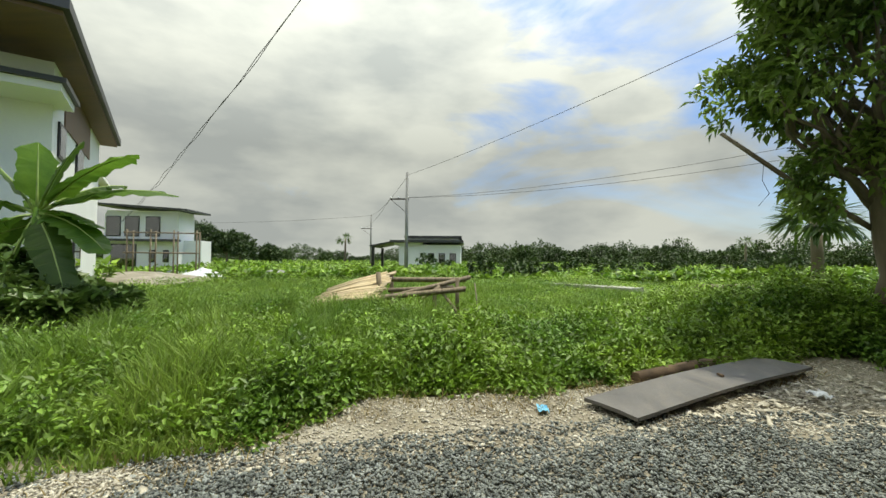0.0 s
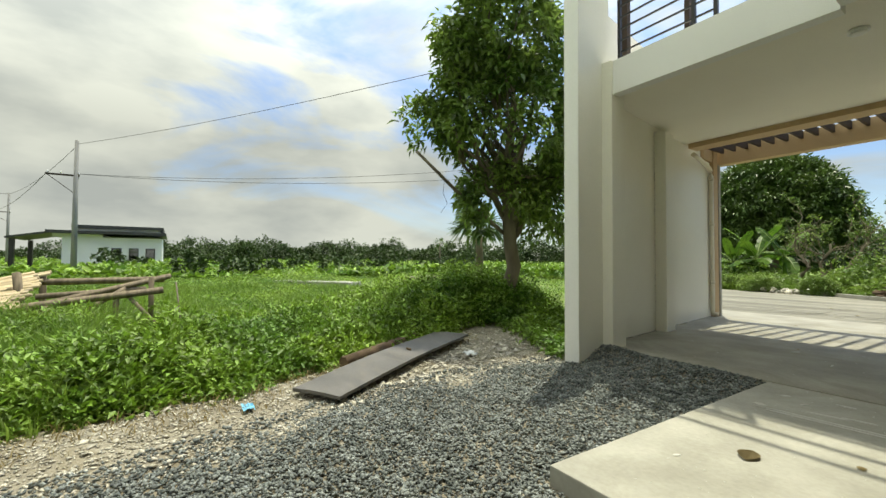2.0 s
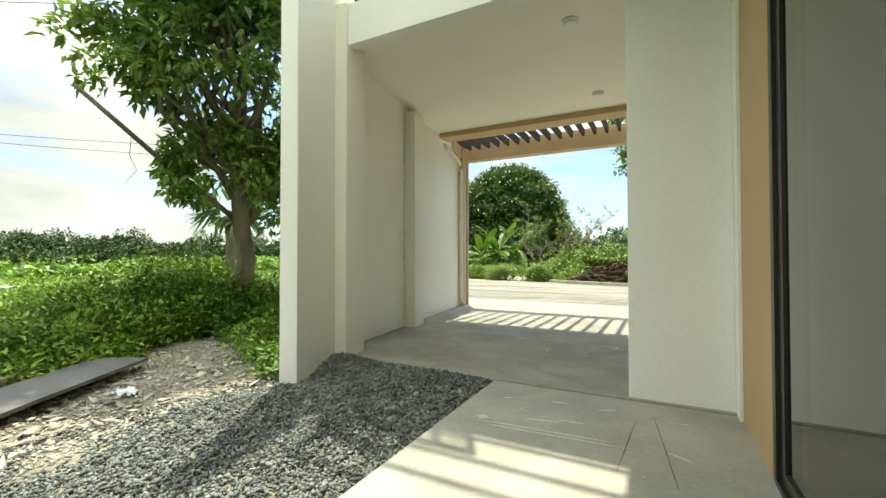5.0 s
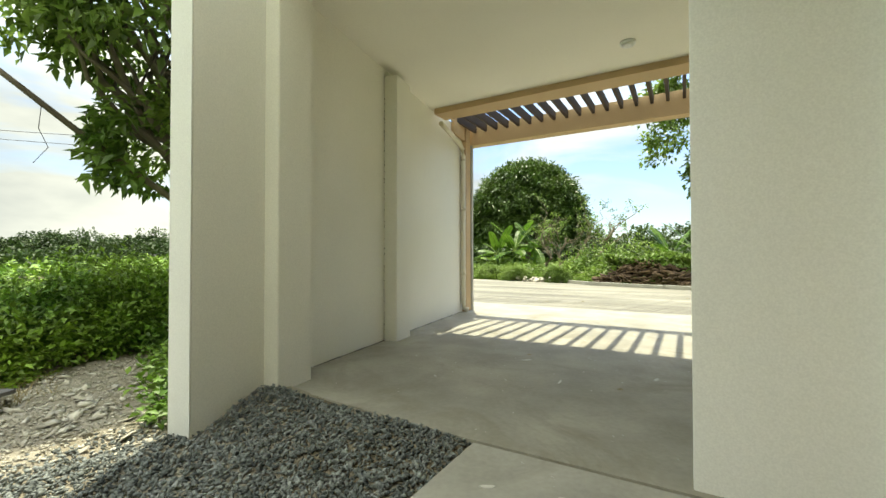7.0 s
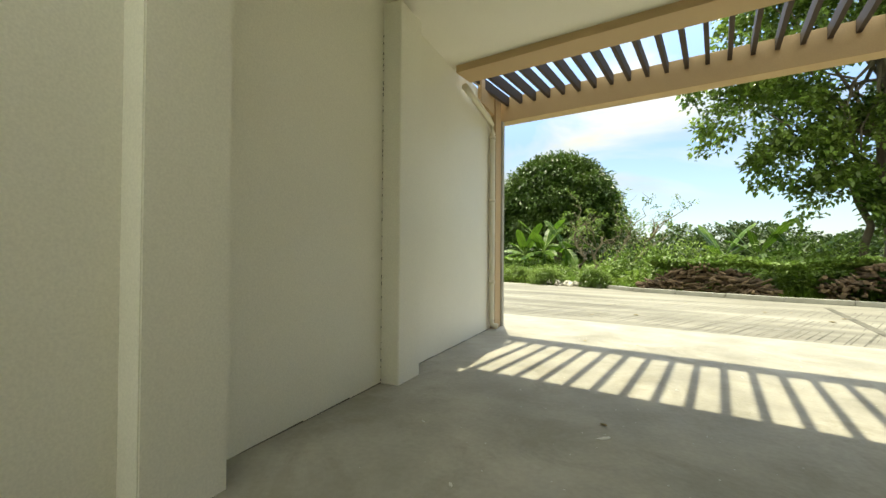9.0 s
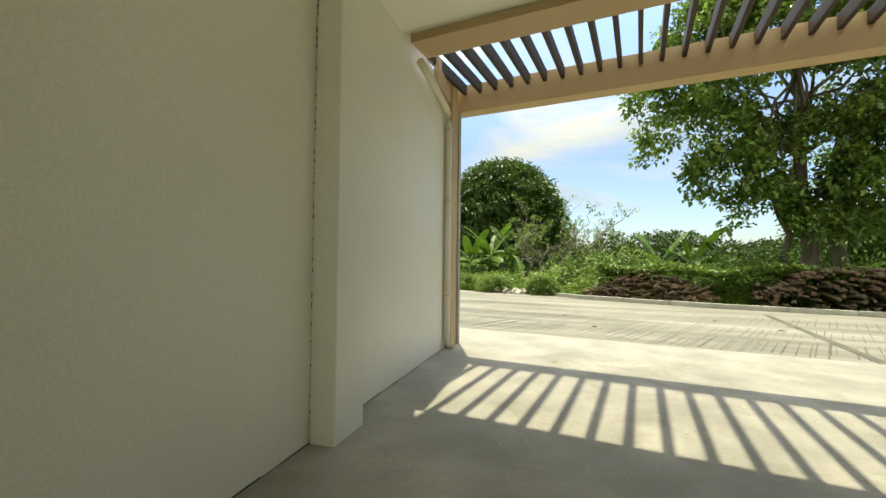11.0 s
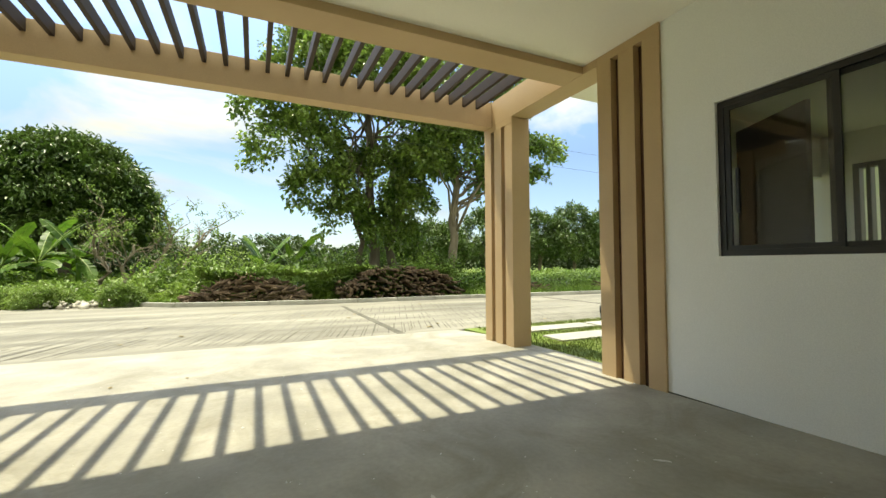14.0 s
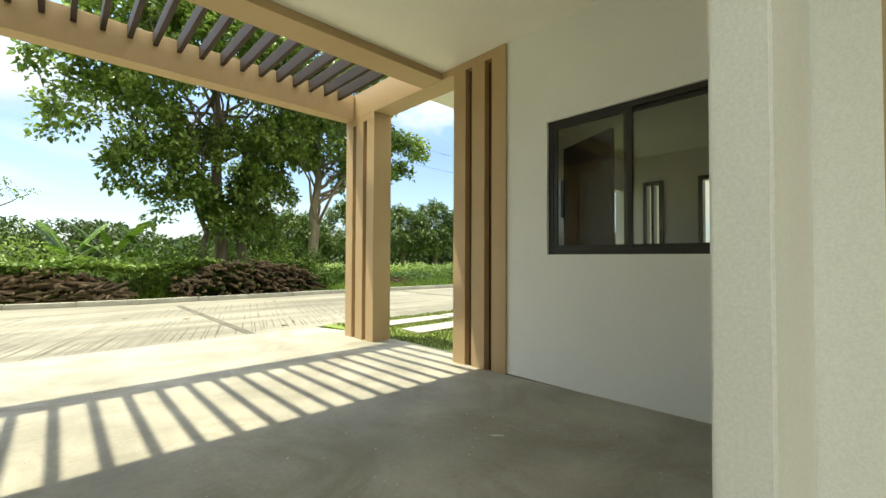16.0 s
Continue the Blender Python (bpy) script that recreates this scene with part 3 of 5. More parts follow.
# sliding door of the back wing
SX = 4.55
structure(wall_with_hole("wall_back_wing", "y", SX, SX + 0.15, -12.0, -5.565, -0.2, 3.44, [(-9.06, -6.5, 0.03, 2.5)], M_TAN), "tan painted wall of the back wing", "wall")
slider = thing("door_1", (SX, -8.1, 0.03), "black aluminium sliding glass door, closed", "door")
tagged(slider, kind="structure")
solid("door_frame", SX + 0.0, SX + 0.1, -9.06, -6.5, 0.03, 0.08, M_BLACK, slider)
solid("door_frame", SX + 0.0, SX + 0.1, -9.06, -6.5, 2.44, 2.5, M_BLACK, slider)
solid("door_frame", SX - 0.0, SX + 0.1, -6.56, -6.5, 0.08, 2.44, M_BLACK, slider)
solid("door_frame", SX - 0.0, SX + 0.1, -9.06, -9.0, 0.08, 2.44, M_BLACK, slider)
for a, b, xx in ((-7.82, -6.56, 0.03), (-9.0, -7.7, 0.065)):
    leaf = solid("door_sash", SX + xx - 0.015, SX + xx + 0.015, a, a + 0.1, 0.08, 2.44, M_BLACK, slider)
    solid("stile", SX + xx - 0.015, SX + xx + 0.015, b - 0.09, b, 0.08, 2.44, M_BLACK, leaf)
    solid("stile", SX + xx - 0.015, SX + xx + 0.015, a + 0.1, b - 0.09, 0.08, 0.15, M_BLACK, leaf)
    solid("stile", SX + xx - 0.015, SX + xx + 0.015, a + 0.1, b - 0.09, 2.37, 2.44, M_BLACK, leaf)
    solid("pane", SX + xx - 0.003, SX + xx + 0.003, a + 0.1, b - 0.09, 0.15, 2.37, M_GLASS_DARK, leaf)
structure(solid("floor_back_room", SX + 0.15, 8.6, -12.0, -5.57, -0.2, 0.03, M_WALK), "plain floor of the unlit back room", "floor")
structure(solid("wall_back_room", 8.6, 8.75, -12.0, -5.57, -0.2, 3.44, M_CREAM), "plain inner wall of the back room", "wall")
structure(solid("wall_back_room_end", SX, 8.75, -12.15, -12.0, -0.2, 3.44, M_WHITE), "white painted end wall of the back wing", "wall")

# ---- floors outside ----
bm = bmesh.new()
prism(bm, [on_wall(0.02, -0.2), on_wall(5.54, -0.2), (2.74, -5.6), (6.27, -5.6), (6.27, -2.3), (6.62, -2.3), (6.62, 0.3), (6.3, 1.5), (-1.3, 1.5), (-0.25, 0.08)], -0.25, 0.0)
for v in bm.verts:
    if v.co.z > -0.1:
        v.co.z = -0.02 - 0.014 * v.co.y
structure(part("floor_carport", bm, M_SLAB), "stained grey concrete carport floor", "floor")
structure(solid("terrace_slab", 2.77, 4.57, -8.63, -5.604, -0.15, 0.05, M_WALK, bevel=0.01), "pale grey concrete terrace slab behind the house", "slab")
bm = bmesh.new()
prism(bm, [(-1.3, 1.49), (60, 1.49), (60, 7.1), (16.5, 7.1), (10.0, 7.75), (4.5, 7.95), (0.6, 8.9), (-0.8, 9.9), (-7.0, 10.8), (-7.0, 8.0)], -0.5, -0.048)
road = structure(part("road", bm, M_ROAD), "pale broom-finished concrete road", "road")
# tine grooves across the road, in uneven lanes, and the dark filled joints between its bays
tine = random.Random(5)
groove_v, groove_f = [], []
for y0, y1, step, thick in ((1.75, 3.05, 0.085, 0.02), (3.25, 4.6, 0.12, 0.014), (4.8, 6.6, 0.15, 0.016)):
    gx = -3.0
    while gx < 15.0:
        gx += step * tine.uniform(0.6, 1.5)
        a = y0 + 0.18 * math.sin(gx * 1.3) + tine.uniform(-0.2, 0.25)
        b = y1 + 0.2 * math.sin(gx * 0.9 + 1) - tine.uniform(-0.15, 0.5)
        w = thick * tine.uniform(0.4, 1.2)
        lean = (b - a) * 0.32
        k = len(groove_v)
        groove_v += [(gx, a, -0.045), (gx + w, a, -0.045), (gx + w + lean, b, -0.045), (gx + lean, b, -0.045)]
        groove_f.append((k, k + 1, k + 2, k + 3))
tagged(raw("road_grooves", groove_v, groove_f, M_TINE), "dusty broom grooves across the concrete road", "grooves", kind="stuff")
for gx in (-3.6, 5.15, 12.6):
    bm = bmesh.new()
    prism(bm, [(gx, 1.5), (gx + 0.14, 1.5), (gx + 0.1, 7.0), (gx - 0.02, 7.0)], -0.07, -0.042)
    part("joint_strip", bm, M_TINE, road)

structure(solid("corner_return", 4.5285, 4.5485, -5.71, -5.45, -0.15, H, M_WHITE), "white painted return at the corner", "wall")

# ---- gravel, dirt and rubble behind the house ----
DIRT_Y = np.array([-15.0, -13.2, -12.1, -11.5, -10.0, -9.4, -8.0, -6.9, -6.4, -5.8, -5.3])
WEED_X = np.array([2.2, 2.0, 1.4, 0.35, 0.1, -0.15, -0.75, -1.15, -1.5, -1.6, -1.5])
GRAV_X = np.array([2.6, 2.2, 1.75, 1.6, 1.2, 0.98, 0.75, 0.7, 0.8, 0.95, 1.0])


def weed_edge(y):
    return np.interp(y, DIRT_Y, WEED_X)


def gravel_edge(y):
    return np.interp(y, DIRT_Y, GRAV_X)


def heap(x, y):
    """Height of the gravel surface."""
    rim = 0.1 * np.exp(-np.clip(-5.62 - y, 0, 9) ** 2 / 0.16) * np.clip((2.95 - x) / 0.25, 0, 1)
    return -0.045 + rim + 0.055 * np.exp(-(((x - 1.15) / 0.45) ** 2 + ((y + 5.8) / 0.3) ** 2)) + 0.012 * np.sin(x * 5) * np.cos(y * 4)


def sheet(name, x0f, x1f, y0, y1, ny, nx, zf, material):
    ys = np.linspace(y0, y1, ny)
    k = np.linspace(0, 1, nx)
    X = x0f(ys)[:, None] * (1 - k) + x1f(ys)[:, None] * k
    Y = np.repeat(ys[:, None], nx, 1)
    Z = zf(X, Y)
    i = np.arange(nx * ny).reshape(ny, nx)
    f = np.stack([i[:-1, :-1], i[:-1, 1:], i[1:, 1:], i[1:, :-1]], -1).reshape(-1, 4)
    return raw(name, np.stack([X, Y, Z], -1), f, material, smooth=True)


def rough_dirt(x, y):
    x, y = np.asarray(x, float), np.asarray(y, float)
    z = -0.062 + 0.02 * np.sin(x * 7 + y * 3) * np.sin(y * 5.3) + 0.02 * np.sin(x * 2.1 + 1) * np.cos(y * 1.7)
    return np.maximum(z, bump_at(x, y) + 0.045)


structure(sheet("dirt_strip", lambda y: weed_edge(y) - 0.9, lambda y: gravel_edge(y) + 0.4, -15, -5.2, 130, 36, rough_dirt, M_DIRT), "bare trampled dirt beside the gravel", "dirt")
structure(sheet("gravel_bed", gravel_edge, lambda y: 0 * y + 4.57, -15, -5.5, 110, 40, lambda x, y: heap(x, y) - 0.012, M_DIRT), "dark grit under the gravel", "ground")


def stones(name, x, y, z, size, flat, material, label, category):
    n = len(x)
    o = np.array([[1, 0, 0], [0, 1, 0], [-1, 0, 0], [0, -1, 0], [0, 0, 1], [0, 0, -1]], float)
    v = o[None] * (0.75 + 0.5 * RNG.random((n, 6, 1))) + 0.25 * RNG.normal(size=(n, 6, 3))
    a = RNG.uniform(0, 6.28, n)
    c, s = np.cos(a)[:, None], np.sin(a)[:, None]
    tilt = RNG.normal(0, 0.35, (n, 1))
    vx, vy, vz = v[..., 0] * size[:, None], v[..., 1] * size[:, None] * 0.75, v[..., 2] * (size * flat)[:, None]
    vz = vz + tilt * vx
    X, Y = c * vx - s * vy, s * vx + c * vy
    P = np.stack([X + x[:, None], Y + y[:, None], vz + z[:, None]], -1)
    t = np.array([[0, 1, 4], [1, 2, 4], [2, 3, 4], [3, 0, 4], [1, 0, 5], [2, 1, 5], [3, 2, 5], [0, 3, 5]])
    f = (np.arange(n)[:, None, None] * 6 + t[None]).reshape(-1, 3)
    return tagged(raw(name, P, f, material), label, category, kind="stuff")


n = 100000
y = RNG.uniform(-13.6, -5.6, n)
x = gravel_edge(y) - 0.25 + RNG.random(n) ** 0.9 * (4.5 - gravel_edge(y) + 0.25)
ok = ~((x > 2.75) & (y > -8.66)) & ((x > gravel_edge(y) + 0.1) | (RNG.random(n) < 0.4))
x, y = x[ok], y[ok]
near_wall = x < np.interp(y, [-6.3, -5.5], [1.1, 0.97])
ok = ~(near_wall & (y > -6.28))
x, y = x[ok], y[ok]
stones("gravel", x, y, heap(x, y) + RNG.uniform(-0.006, 0.012, len(x)), RNG.uniform(0.009, 0.021, len(x)), 0.6, M_STONE, "loose blue-grey crushed gravel", "gravel")
n = 16000
y = RNG.uniform(-13, -5.5, n)
k = RNG.random(n)
x = weed_edge(y) + 0.1 + k * (gravel_edge(y) - weed_edge(y) + 0.15)
keep = RNG.random(n) < np.where(y > -9, 1.0, 0.75)
x, y = x[keep], y[keep]
stones("rubble", x, y, rough_dirt(x, y) + 0.006, RNG.uniform(0.005, 0.019, len(x)) * (1 + 1.2 * (RNG.random(len(x)) > 0.95)), 0.35, M_RUBBLE, "pale broken concrete and stone rubble on the dirt", "rubble")

n = 360
y = RNG.uniform(-9.2, -5.6, n)
x = weed_edge(y) + 0.15 + RNG.random(n) * np.maximum(gravel_edge(y) - weed_edge(y) - 0.1, 0.1)
stones("rubble_slabs", x, y, rough_dirt(x, y) + 0.012, RNG.uniform(0.025, 0.075, n), 0.14, M_RUBBLE, "flat pale pieces of broken concrete crust on the dirt", "rubble")

# board lying on the dirt, with a strip of wood behind it
board = thing("board", (-0.2, -8.1, 0.0), "weathered grey plywood board lying on the dirt", "board")
bm = bmesh.new()
A, B = Vector((0.70, -9.36, 0)), Vector((-0.92, -6.78, 0))
ax = (B - A).normalized()
sd = Vector((-ax.y, ax.x, 0))
rows_b = []
for i in range(13):
    k = i / 12
    row = []
    for s in (-0.27, -0.09, 0.09, 0.27):
        p = A.lerp(B, k) + sd * s
        z = 0.0 + 0.022 * math.sin(k * math.pi) + 0.05 * k + 0.006 * math.cos(s * 9) * math.cos(k * 7)
        row.append(Vector((p.x, p.y, z)))
    rows_b.append(row)
top = [[bm.verts.new(p + Vector((0, 0, 0.03))) for p in r] for r in rows_b]
low = [[bm.verts.new(p) for p in r] for r in rows_b]
for i in range(12):
    for j in range(3):
        bm.faces.new((top[i][j], top[i + 1][j], top[i + 1][j + 1], top[i][j + 1]))
        bm.faces.new((low[i][j], low[i][j + 1], low[i + 1][j + 1], low[i + 1][j]))
    bm.faces.new((top[i][0], low[i][0], low[i + 1][0], top[i + 1][0]))
    bm.faces.new((top[i][3], top[i + 1][3], low[i + 1][3], low[i][3]))
for i in (0, 12):
    for j in range(3):
        bm.faces.new((top[i][j], top[i][j + 1], low[i][j + 1], low[i][j]))
part("sheet", bm, M_PLY, board)
for k in (0.55,):
    p = A.lerp(B, k)
    solid("chip", p.x - 0.04, p.x + 0.05, p.y - 0.012, p.y + 0.012, 0.046 + 0.06 * k, 0.068 + 0.06 * k, M_LOG, board, "small wood chip")
bm = bmesh.new()
tube(bm, [(-0.3, -8.75, 0.0), (-0.75, -7.9, 0.03), (-1.1, -7.3, 0.05)], [0.07, 0.08, 0.06], 6)
tagged(part("wood_strip", bm, M_LOG), "reddish brown strip of bark wood behind the board", "wood strip")
scrap = bmesh.new()
bmesh.ops.create_grid(scrap, x_segments=5, y_segments=5, size=0.09)
for v in scrap.verts:
    v.co = Vector((0.64 + v.co.x * 0.9, -9.9 + v.co.y * 0.5, -0.035 + 0.03 * random.random()))
bmesh.ops.solidify(scrap, geom=scrap.faces[:], thickness=0.003)
tagged(part("plastic_scrap", scrap, M_BLUE), "crumpled blue plastic scrap on the dirt", "plastic scrap")
scrap = bmesh.new()
bmesh.ops.create_grid(scrap, x_segments=6, y_segments=6, size=0.16)
for v in scrap.verts:
    v.co = Vector((0.1 + v.co.x * 0.6, -7.2 + v.co.y * 0.4, -0.02 + 0.05 * random.random()))
bmesh.ops.solidify(scrap, geom=scrap.faces[:], thickness=0.003)
tagged(part("plastic_bag", scrap, M_PANE_PAPER), "crumpled clear plastic bag on the rubble", "plastic bag")


def dead_leaf(x, y, z, s, material):
    bm = bmesh.new()
    a = random.uniform(0, 6.28)
    rows_l = []
    for i in range(6):
        k = i / 5
        w = s * 0.33 * math.sin(math.pi * min(k * 0.95 + 0.05, 1)) + 0.002
        u = (k - 0.5) * s
        rows_l.append([bm.verts.new((x + u * math.cos(a) - q * w * math.sin(a), y + u * math.sin(a) + q * w * math.cos(a),
                                     z + 0.004 + abs(q) * w * 0.25 + 0.15 * s * (k - 0.5) ** 2)) for q in (-1, 0, 1)])
    for r0, r1 in zip(rows_l, rows_l[1:]):
        for j in range(2):
            bm.faces.new((r0[j], r0[j + 1], r1[j + 1], r1[j]))
    bmesh.ops.solidify(bm, geom=bm.faces[:], thickness=0.0015)
    return tagged(part("dead_leaf", bm, material), "curled dry brown leaf lying on the concrete", "leaf", "fallen leaves")


dead_leaf(3.34, -7.55, 0.05, 0.17, M_DRY)
dead_leaf(3.75, -7.2, 0.05, 0.06, M_DRY)
for i in range(14):
    dead_leaf(random.uniform(-1, 9), random.uniform(1.8, 7.0), -0.046, random.uniform(0.08, 0.15), M_DRY)
for i in range(5):
    ly = random.uniform(-5, -0.3)
    dead_leaf(random.uniform(1.2, 5.8), ly, -0.018 - 0.014 * ly, random.uniform(0.03, 0.07), M_DRY)

n = 420
y = np.concatenate([RNG.uniform(-8.4, -5.7, 130), RNG.uniform(-5.5, 0.0, n - 130)])
x = np.concatenate([RNG.uniform(2.85, 4.45, 130), RNG.uniform(1.2, 6.1, n - 130)])
z = np.where(y < -5.6, 0.051, -0.019 - 0.014 * y)
stones("plaster_crumbs", x, y, z, RNG.uniform(0.002, 0.009, n) * (1 + (RNG.random(n) > 0.95)), 0.3, M_PLASTER, "small pale plaster crumbs on the concrete", "plaster crumbs")

def smear(x, y, z, length, width, turn, material, name, label, category):
    """A thin uneven patch stuck to a floor."""
    bm = bmesh.new()
    rim = []
    for i in range(14):
        a = i * 2 * math.pi / 14
        k = random.uniform(0.6, 1.15)
        u, v = length * 0.5 * math.cos(a) * k, width * 0.5 * math.sin(a) * k
        rim.append((x + u * math.cos(turn) - v * math.sin(turn), y + u * math.sin(turn) + v * math.cos(turn)))
    prism(bm, rim, z - 0.002, z + 0.003)
    return tagged(part(name, bm, material), label, category, name + "s")


for sx, sy, sl, sw, st in ((3.37, -6.3, 0.3, 0.03, 0.2), (3.54, -6.24, 0.22, 0.025, 0.1), (3.03, -5.99, 0.08, 0.03, 0.5), (3.4, -5.91, 0.12, 0.03, 0.0), (3.73, -5.92, 0.16, 0.03, 0.4),
                           (4.16, -6.46, 0.12, 0.025, -0.5), (3.0, -6.42, 0.09, 0.07, 0.3), (3.1, -7.9, 0.06, 0.03, 1.0), (3.2, -6.15, 0.07, 0.02, 0.8), (4.2, -5.95, 0.08, 0.02, 0.2),
                           # two long pale lines that paint thin streaks of sunlight on the slab
                           (3.42, -6.5, 0.95, 0.016, 0.055), (3.42, -6.455, 0.95, 0.014, 0.055)):
    smear(sx, sy, 0.051, sl, sw, st, M_PLASTER, "pale_smear", "thin pale plaster smears and painted sunlight streaks on the concrete slab", "plaster")
for (ax_, ay_), (bx_, by_) in (((3.93, -5.9), (3.86, -6.86)), ((4.02, -5.85), (4.14, -6.82))):
    smear((ax_ + bx_) / 2, (ay_ + by_) / 2, 0.0495, math.hypot(bx_ - ax_, by_ - ay_), 0.005, math.atan2(by_ - ay_, bx_ - ax_), M_GAP, "hairline_crack", "fine dark crack across the concrete slab", "crack")
smear(3.75, -8.05, 0.0495, 0.32, 0.16, 0.2, M_DIRT, "dirt_stain", "dried ochre stain on the concrete slab", "stain")
for sx, sy in ((1.9, -4.6), (2.9, -4.2), (2.4, -3.6), (4.3, -4.5), (3.6, -3.7), (5.0, -3.9)):
    smear(sx, sy, -0.0195 - 0.014 * sy, random.uniform(0.04, 0.12), random.uniform(0.015, 0.04), random.uniform(0, 3), M_PLASTER, "pale_smear", "thin smear of pale plaster on the carport floor", "plaster")

# ---- weeds and grass behind the house ----
def wild_noise(x, y):
    return 0.5 + 0.25 * np.sin(x * 2.3 + 0.7 * np.sin(y * 1.9)) + 0.25 * np.sin(y * 2.7 + 1.1 * np.sin(x * 1.3))


def weed_height(x, y):
    d = weed_edge(y) - x
    h = np.clip(d / 0.5, 0, 1) * (0.22 + 0.3 * wild_noise(x, y)) * np.clip(1 - (d - 3.0) / 2.0, 0.42, 1)
    h = h + 0.34 * np.exp(-(((x + 2.8) / 2.4) ** 2 + ((y + 5.8) / 2.0) ** 2))
    h = h + 0.25 * np.exp(-(((x + 1.9) / 1.0) ** 2 + ((y + 4.8) / 1.0) ** 2))
    h = h + 0.22 * np.exp(-(((x + 0.9) / 0.9) ** 2 + ((y + 10.5) / 1.0) ** 2))
    h = h * np.where((y < -10.6) & (d > 1.3), 0.36, 1)
    h = h * np.where((np.abs(x + 4.7) < 2.8) & (np.abs(y + 12.2) < 2.4), 0.3, 1)
    return h


def weeds(name, x, y, hf, leaf, material, label, low=0.15, up=0.35):
    z0 = bump_at(x, y)
    h = hf(x, y)
    ok = h > 0.05
    x, y, z0, h = x[ok], y[ok], z0[ok], h[ok]
    z = z0 + h * (low + (1 - low) * RNG.random(len(x)) ** 0.6)
    p = np.stack([x, y, z], 1)
    axd = unit(len(x)) * np.array([1, 1, 0.5]) + np.array([0, 0, up])
    axd /= np.linalg.norm(axd, axis=1, keepdims=True)
    ln = leaf * RNG.uniform(0.55, 1.3, len(x))
    v, f = leaf_arrays(p, axd, ln, ln * 0.6)
    return tagged(raw(name, v, f, material), label, "weeds", kind="stuff")


def bushes(name, bx, by, rad, hf, per, leaf, material, label):
    """Leafy domes of many sizes that grow into one another."""
    hb = hf(bx, by) * RNG.uniform(0.5, 1.4, len(bx))
    u = unit(len(bx) * per)
    u[:, 2] = np.abs(u[:, 2])
    rep = lambda q: np.repeat(q, per)
    sh = RNG.uniform(0.55, 1.05, len(u)) ** 0.7
    p = np.stack([rep(bx) + u[:, 0] * rep(rad) * sh, rep(by) + u[:, 1] * rep(rad) * sh, rep(bump_at(bx, by)) + u[:, 2] * rep(hb) * sh + 0.02], 1)
    axd = u * np.array([1, 1, 0.4]) + unit(len(u)) * 0.8 + np.array([0, 0, 0.1])
    axd /= np.linalg.norm(axd, axis=1, keepdims=True)
    ln = leaf * RNG.uniform(0.5, 1.3, len(u))
    v, f = leaf_arrays(p, axd, ln, ln * 0.46, 0.2)
    return tagged(raw(name, v, f, material), label, "weeds", kind="stuff")


n = 1500
y = RNG.uniform(-12.3, -3.4, n)
x = weed_edge(y) - 0.12 - RNG.random(n) ** 1.25 * 5.5
ok = 0.985 * x + 0.1728 * y < -0.55
x, y = x[ok], y[ok]
bushes("broadleaf_weeds", x, y, RNG.uniform(0.14, 0.4, len(x)), weed_height, 210, 0.08, M_WEED, "dense waist-high leafy green weeds")
n = 40000
y = RNG.uniform(-12.3, -3.4, n)
x = weed_edge(y) + 0.05 - RNG.random(n) ** 1.3 * 6.0
ok = 0.985 * x + 0.1728 * y < -0.45
weeds("creeping_weeds", x[ok], y[ok], lambda p, q: weed_height(p, q) * 0.7 + 0.05, 0.08, M_WEED, "low creeping green weeds")
n = 70000
x, y = RNG.uniform(-24, -4.5, n), RNG.uniform(-26, 8, n)
ok = np.hypot((x + 4.7) / 3.0, (y + 12.2) / 2.6) > 1
x, y = x[ok], y[ok]
weeds("field_weeds", x, y, lambda a, b: 0.12 + 0.3 * np.clip(wild_noise(a * 0.5, b * 0.5) - 0.35, 0, 1) + 0.45 * np.clip((-9 - a) / 8, 0, 1) * wild_noise(a * 0.3, b * 0.3), 0.085, M_WEED, "leafy green weeds over the field")
n = 90000
r, a = 22 + 75 * RNG.random(n) ** 1.4, RNG.uniform(radians(70), radians(262), n)
x, y = r * np.cos(a), r * np.sin(a) - 8
ok = ~((y > 1.2) & (x > -8)) & ~((x > -25) & (x < -13) & (y < -23.5) & (y > -33))
weeds("far_weeds", x[ok], y[ok], lambda p, q: 0.3 + 0.9 * np.clip(wild_noise(p * 0.14, q * 0.14) - 0.2, 0, 1), 0.42, M_WEED, "tall green weeds far across the field")


def grass(name, x, y, h, w, lean, material, label, category="grass"):
    v, f = grass_arrays(x, y, bump_at(x, y), h, w, lean)
    return tagged(raw(name, v, f, material), label, category, kind="stuff")


n = 70000
y = RNG.uniform(-19, -10.9, n)
x = weed_edge(y) + 0.15 - RNG.random(n) ** 1.2 * 6.5
thick = np.clip((-10.9 - y) / 1.2, 0.15, 1)
ok = RNG.random(n) < thick
x, y = x[ok], y[ok]
m_ = 800
yb = RNG.uniform(-15.5, -11.2, m_)
xb = weed_edge(yb) - 0.2 - RNG.random(m_) ** 1.1 * 5.5
bushes("grass_weeds", xb, yb, RNG.uniform(0.15, 0.35, m_), lambda p, q: 0.16 + 0.42 * wild_noise(p * 1.5, q * 1.5), 110, 0.07, M_WEED, "green leafy weeds among the tall grass")
edge = np.clip((weed_edge(y) + 0.2 - x) / 0.7, 0.35, 1)
grass("tall_grass", x, y, RNG.uniform(0.25, 0.68, len(x)) * edge * (0.5 + 0.8 * wild_noise(x * 1.6, y * 1.6)), RNG.uniform(0.005, 0.011, len(x)), 0.75, M_GRASS, "tall green grass leaning over the dirt")
n = 110000
x, y = RNG.uniform(-20, 0.2, n), RNG.uniform(-24, -3.5, n)
ok = x < weed_edge(y) - 0.1
x, y = x[ok], y[ok]
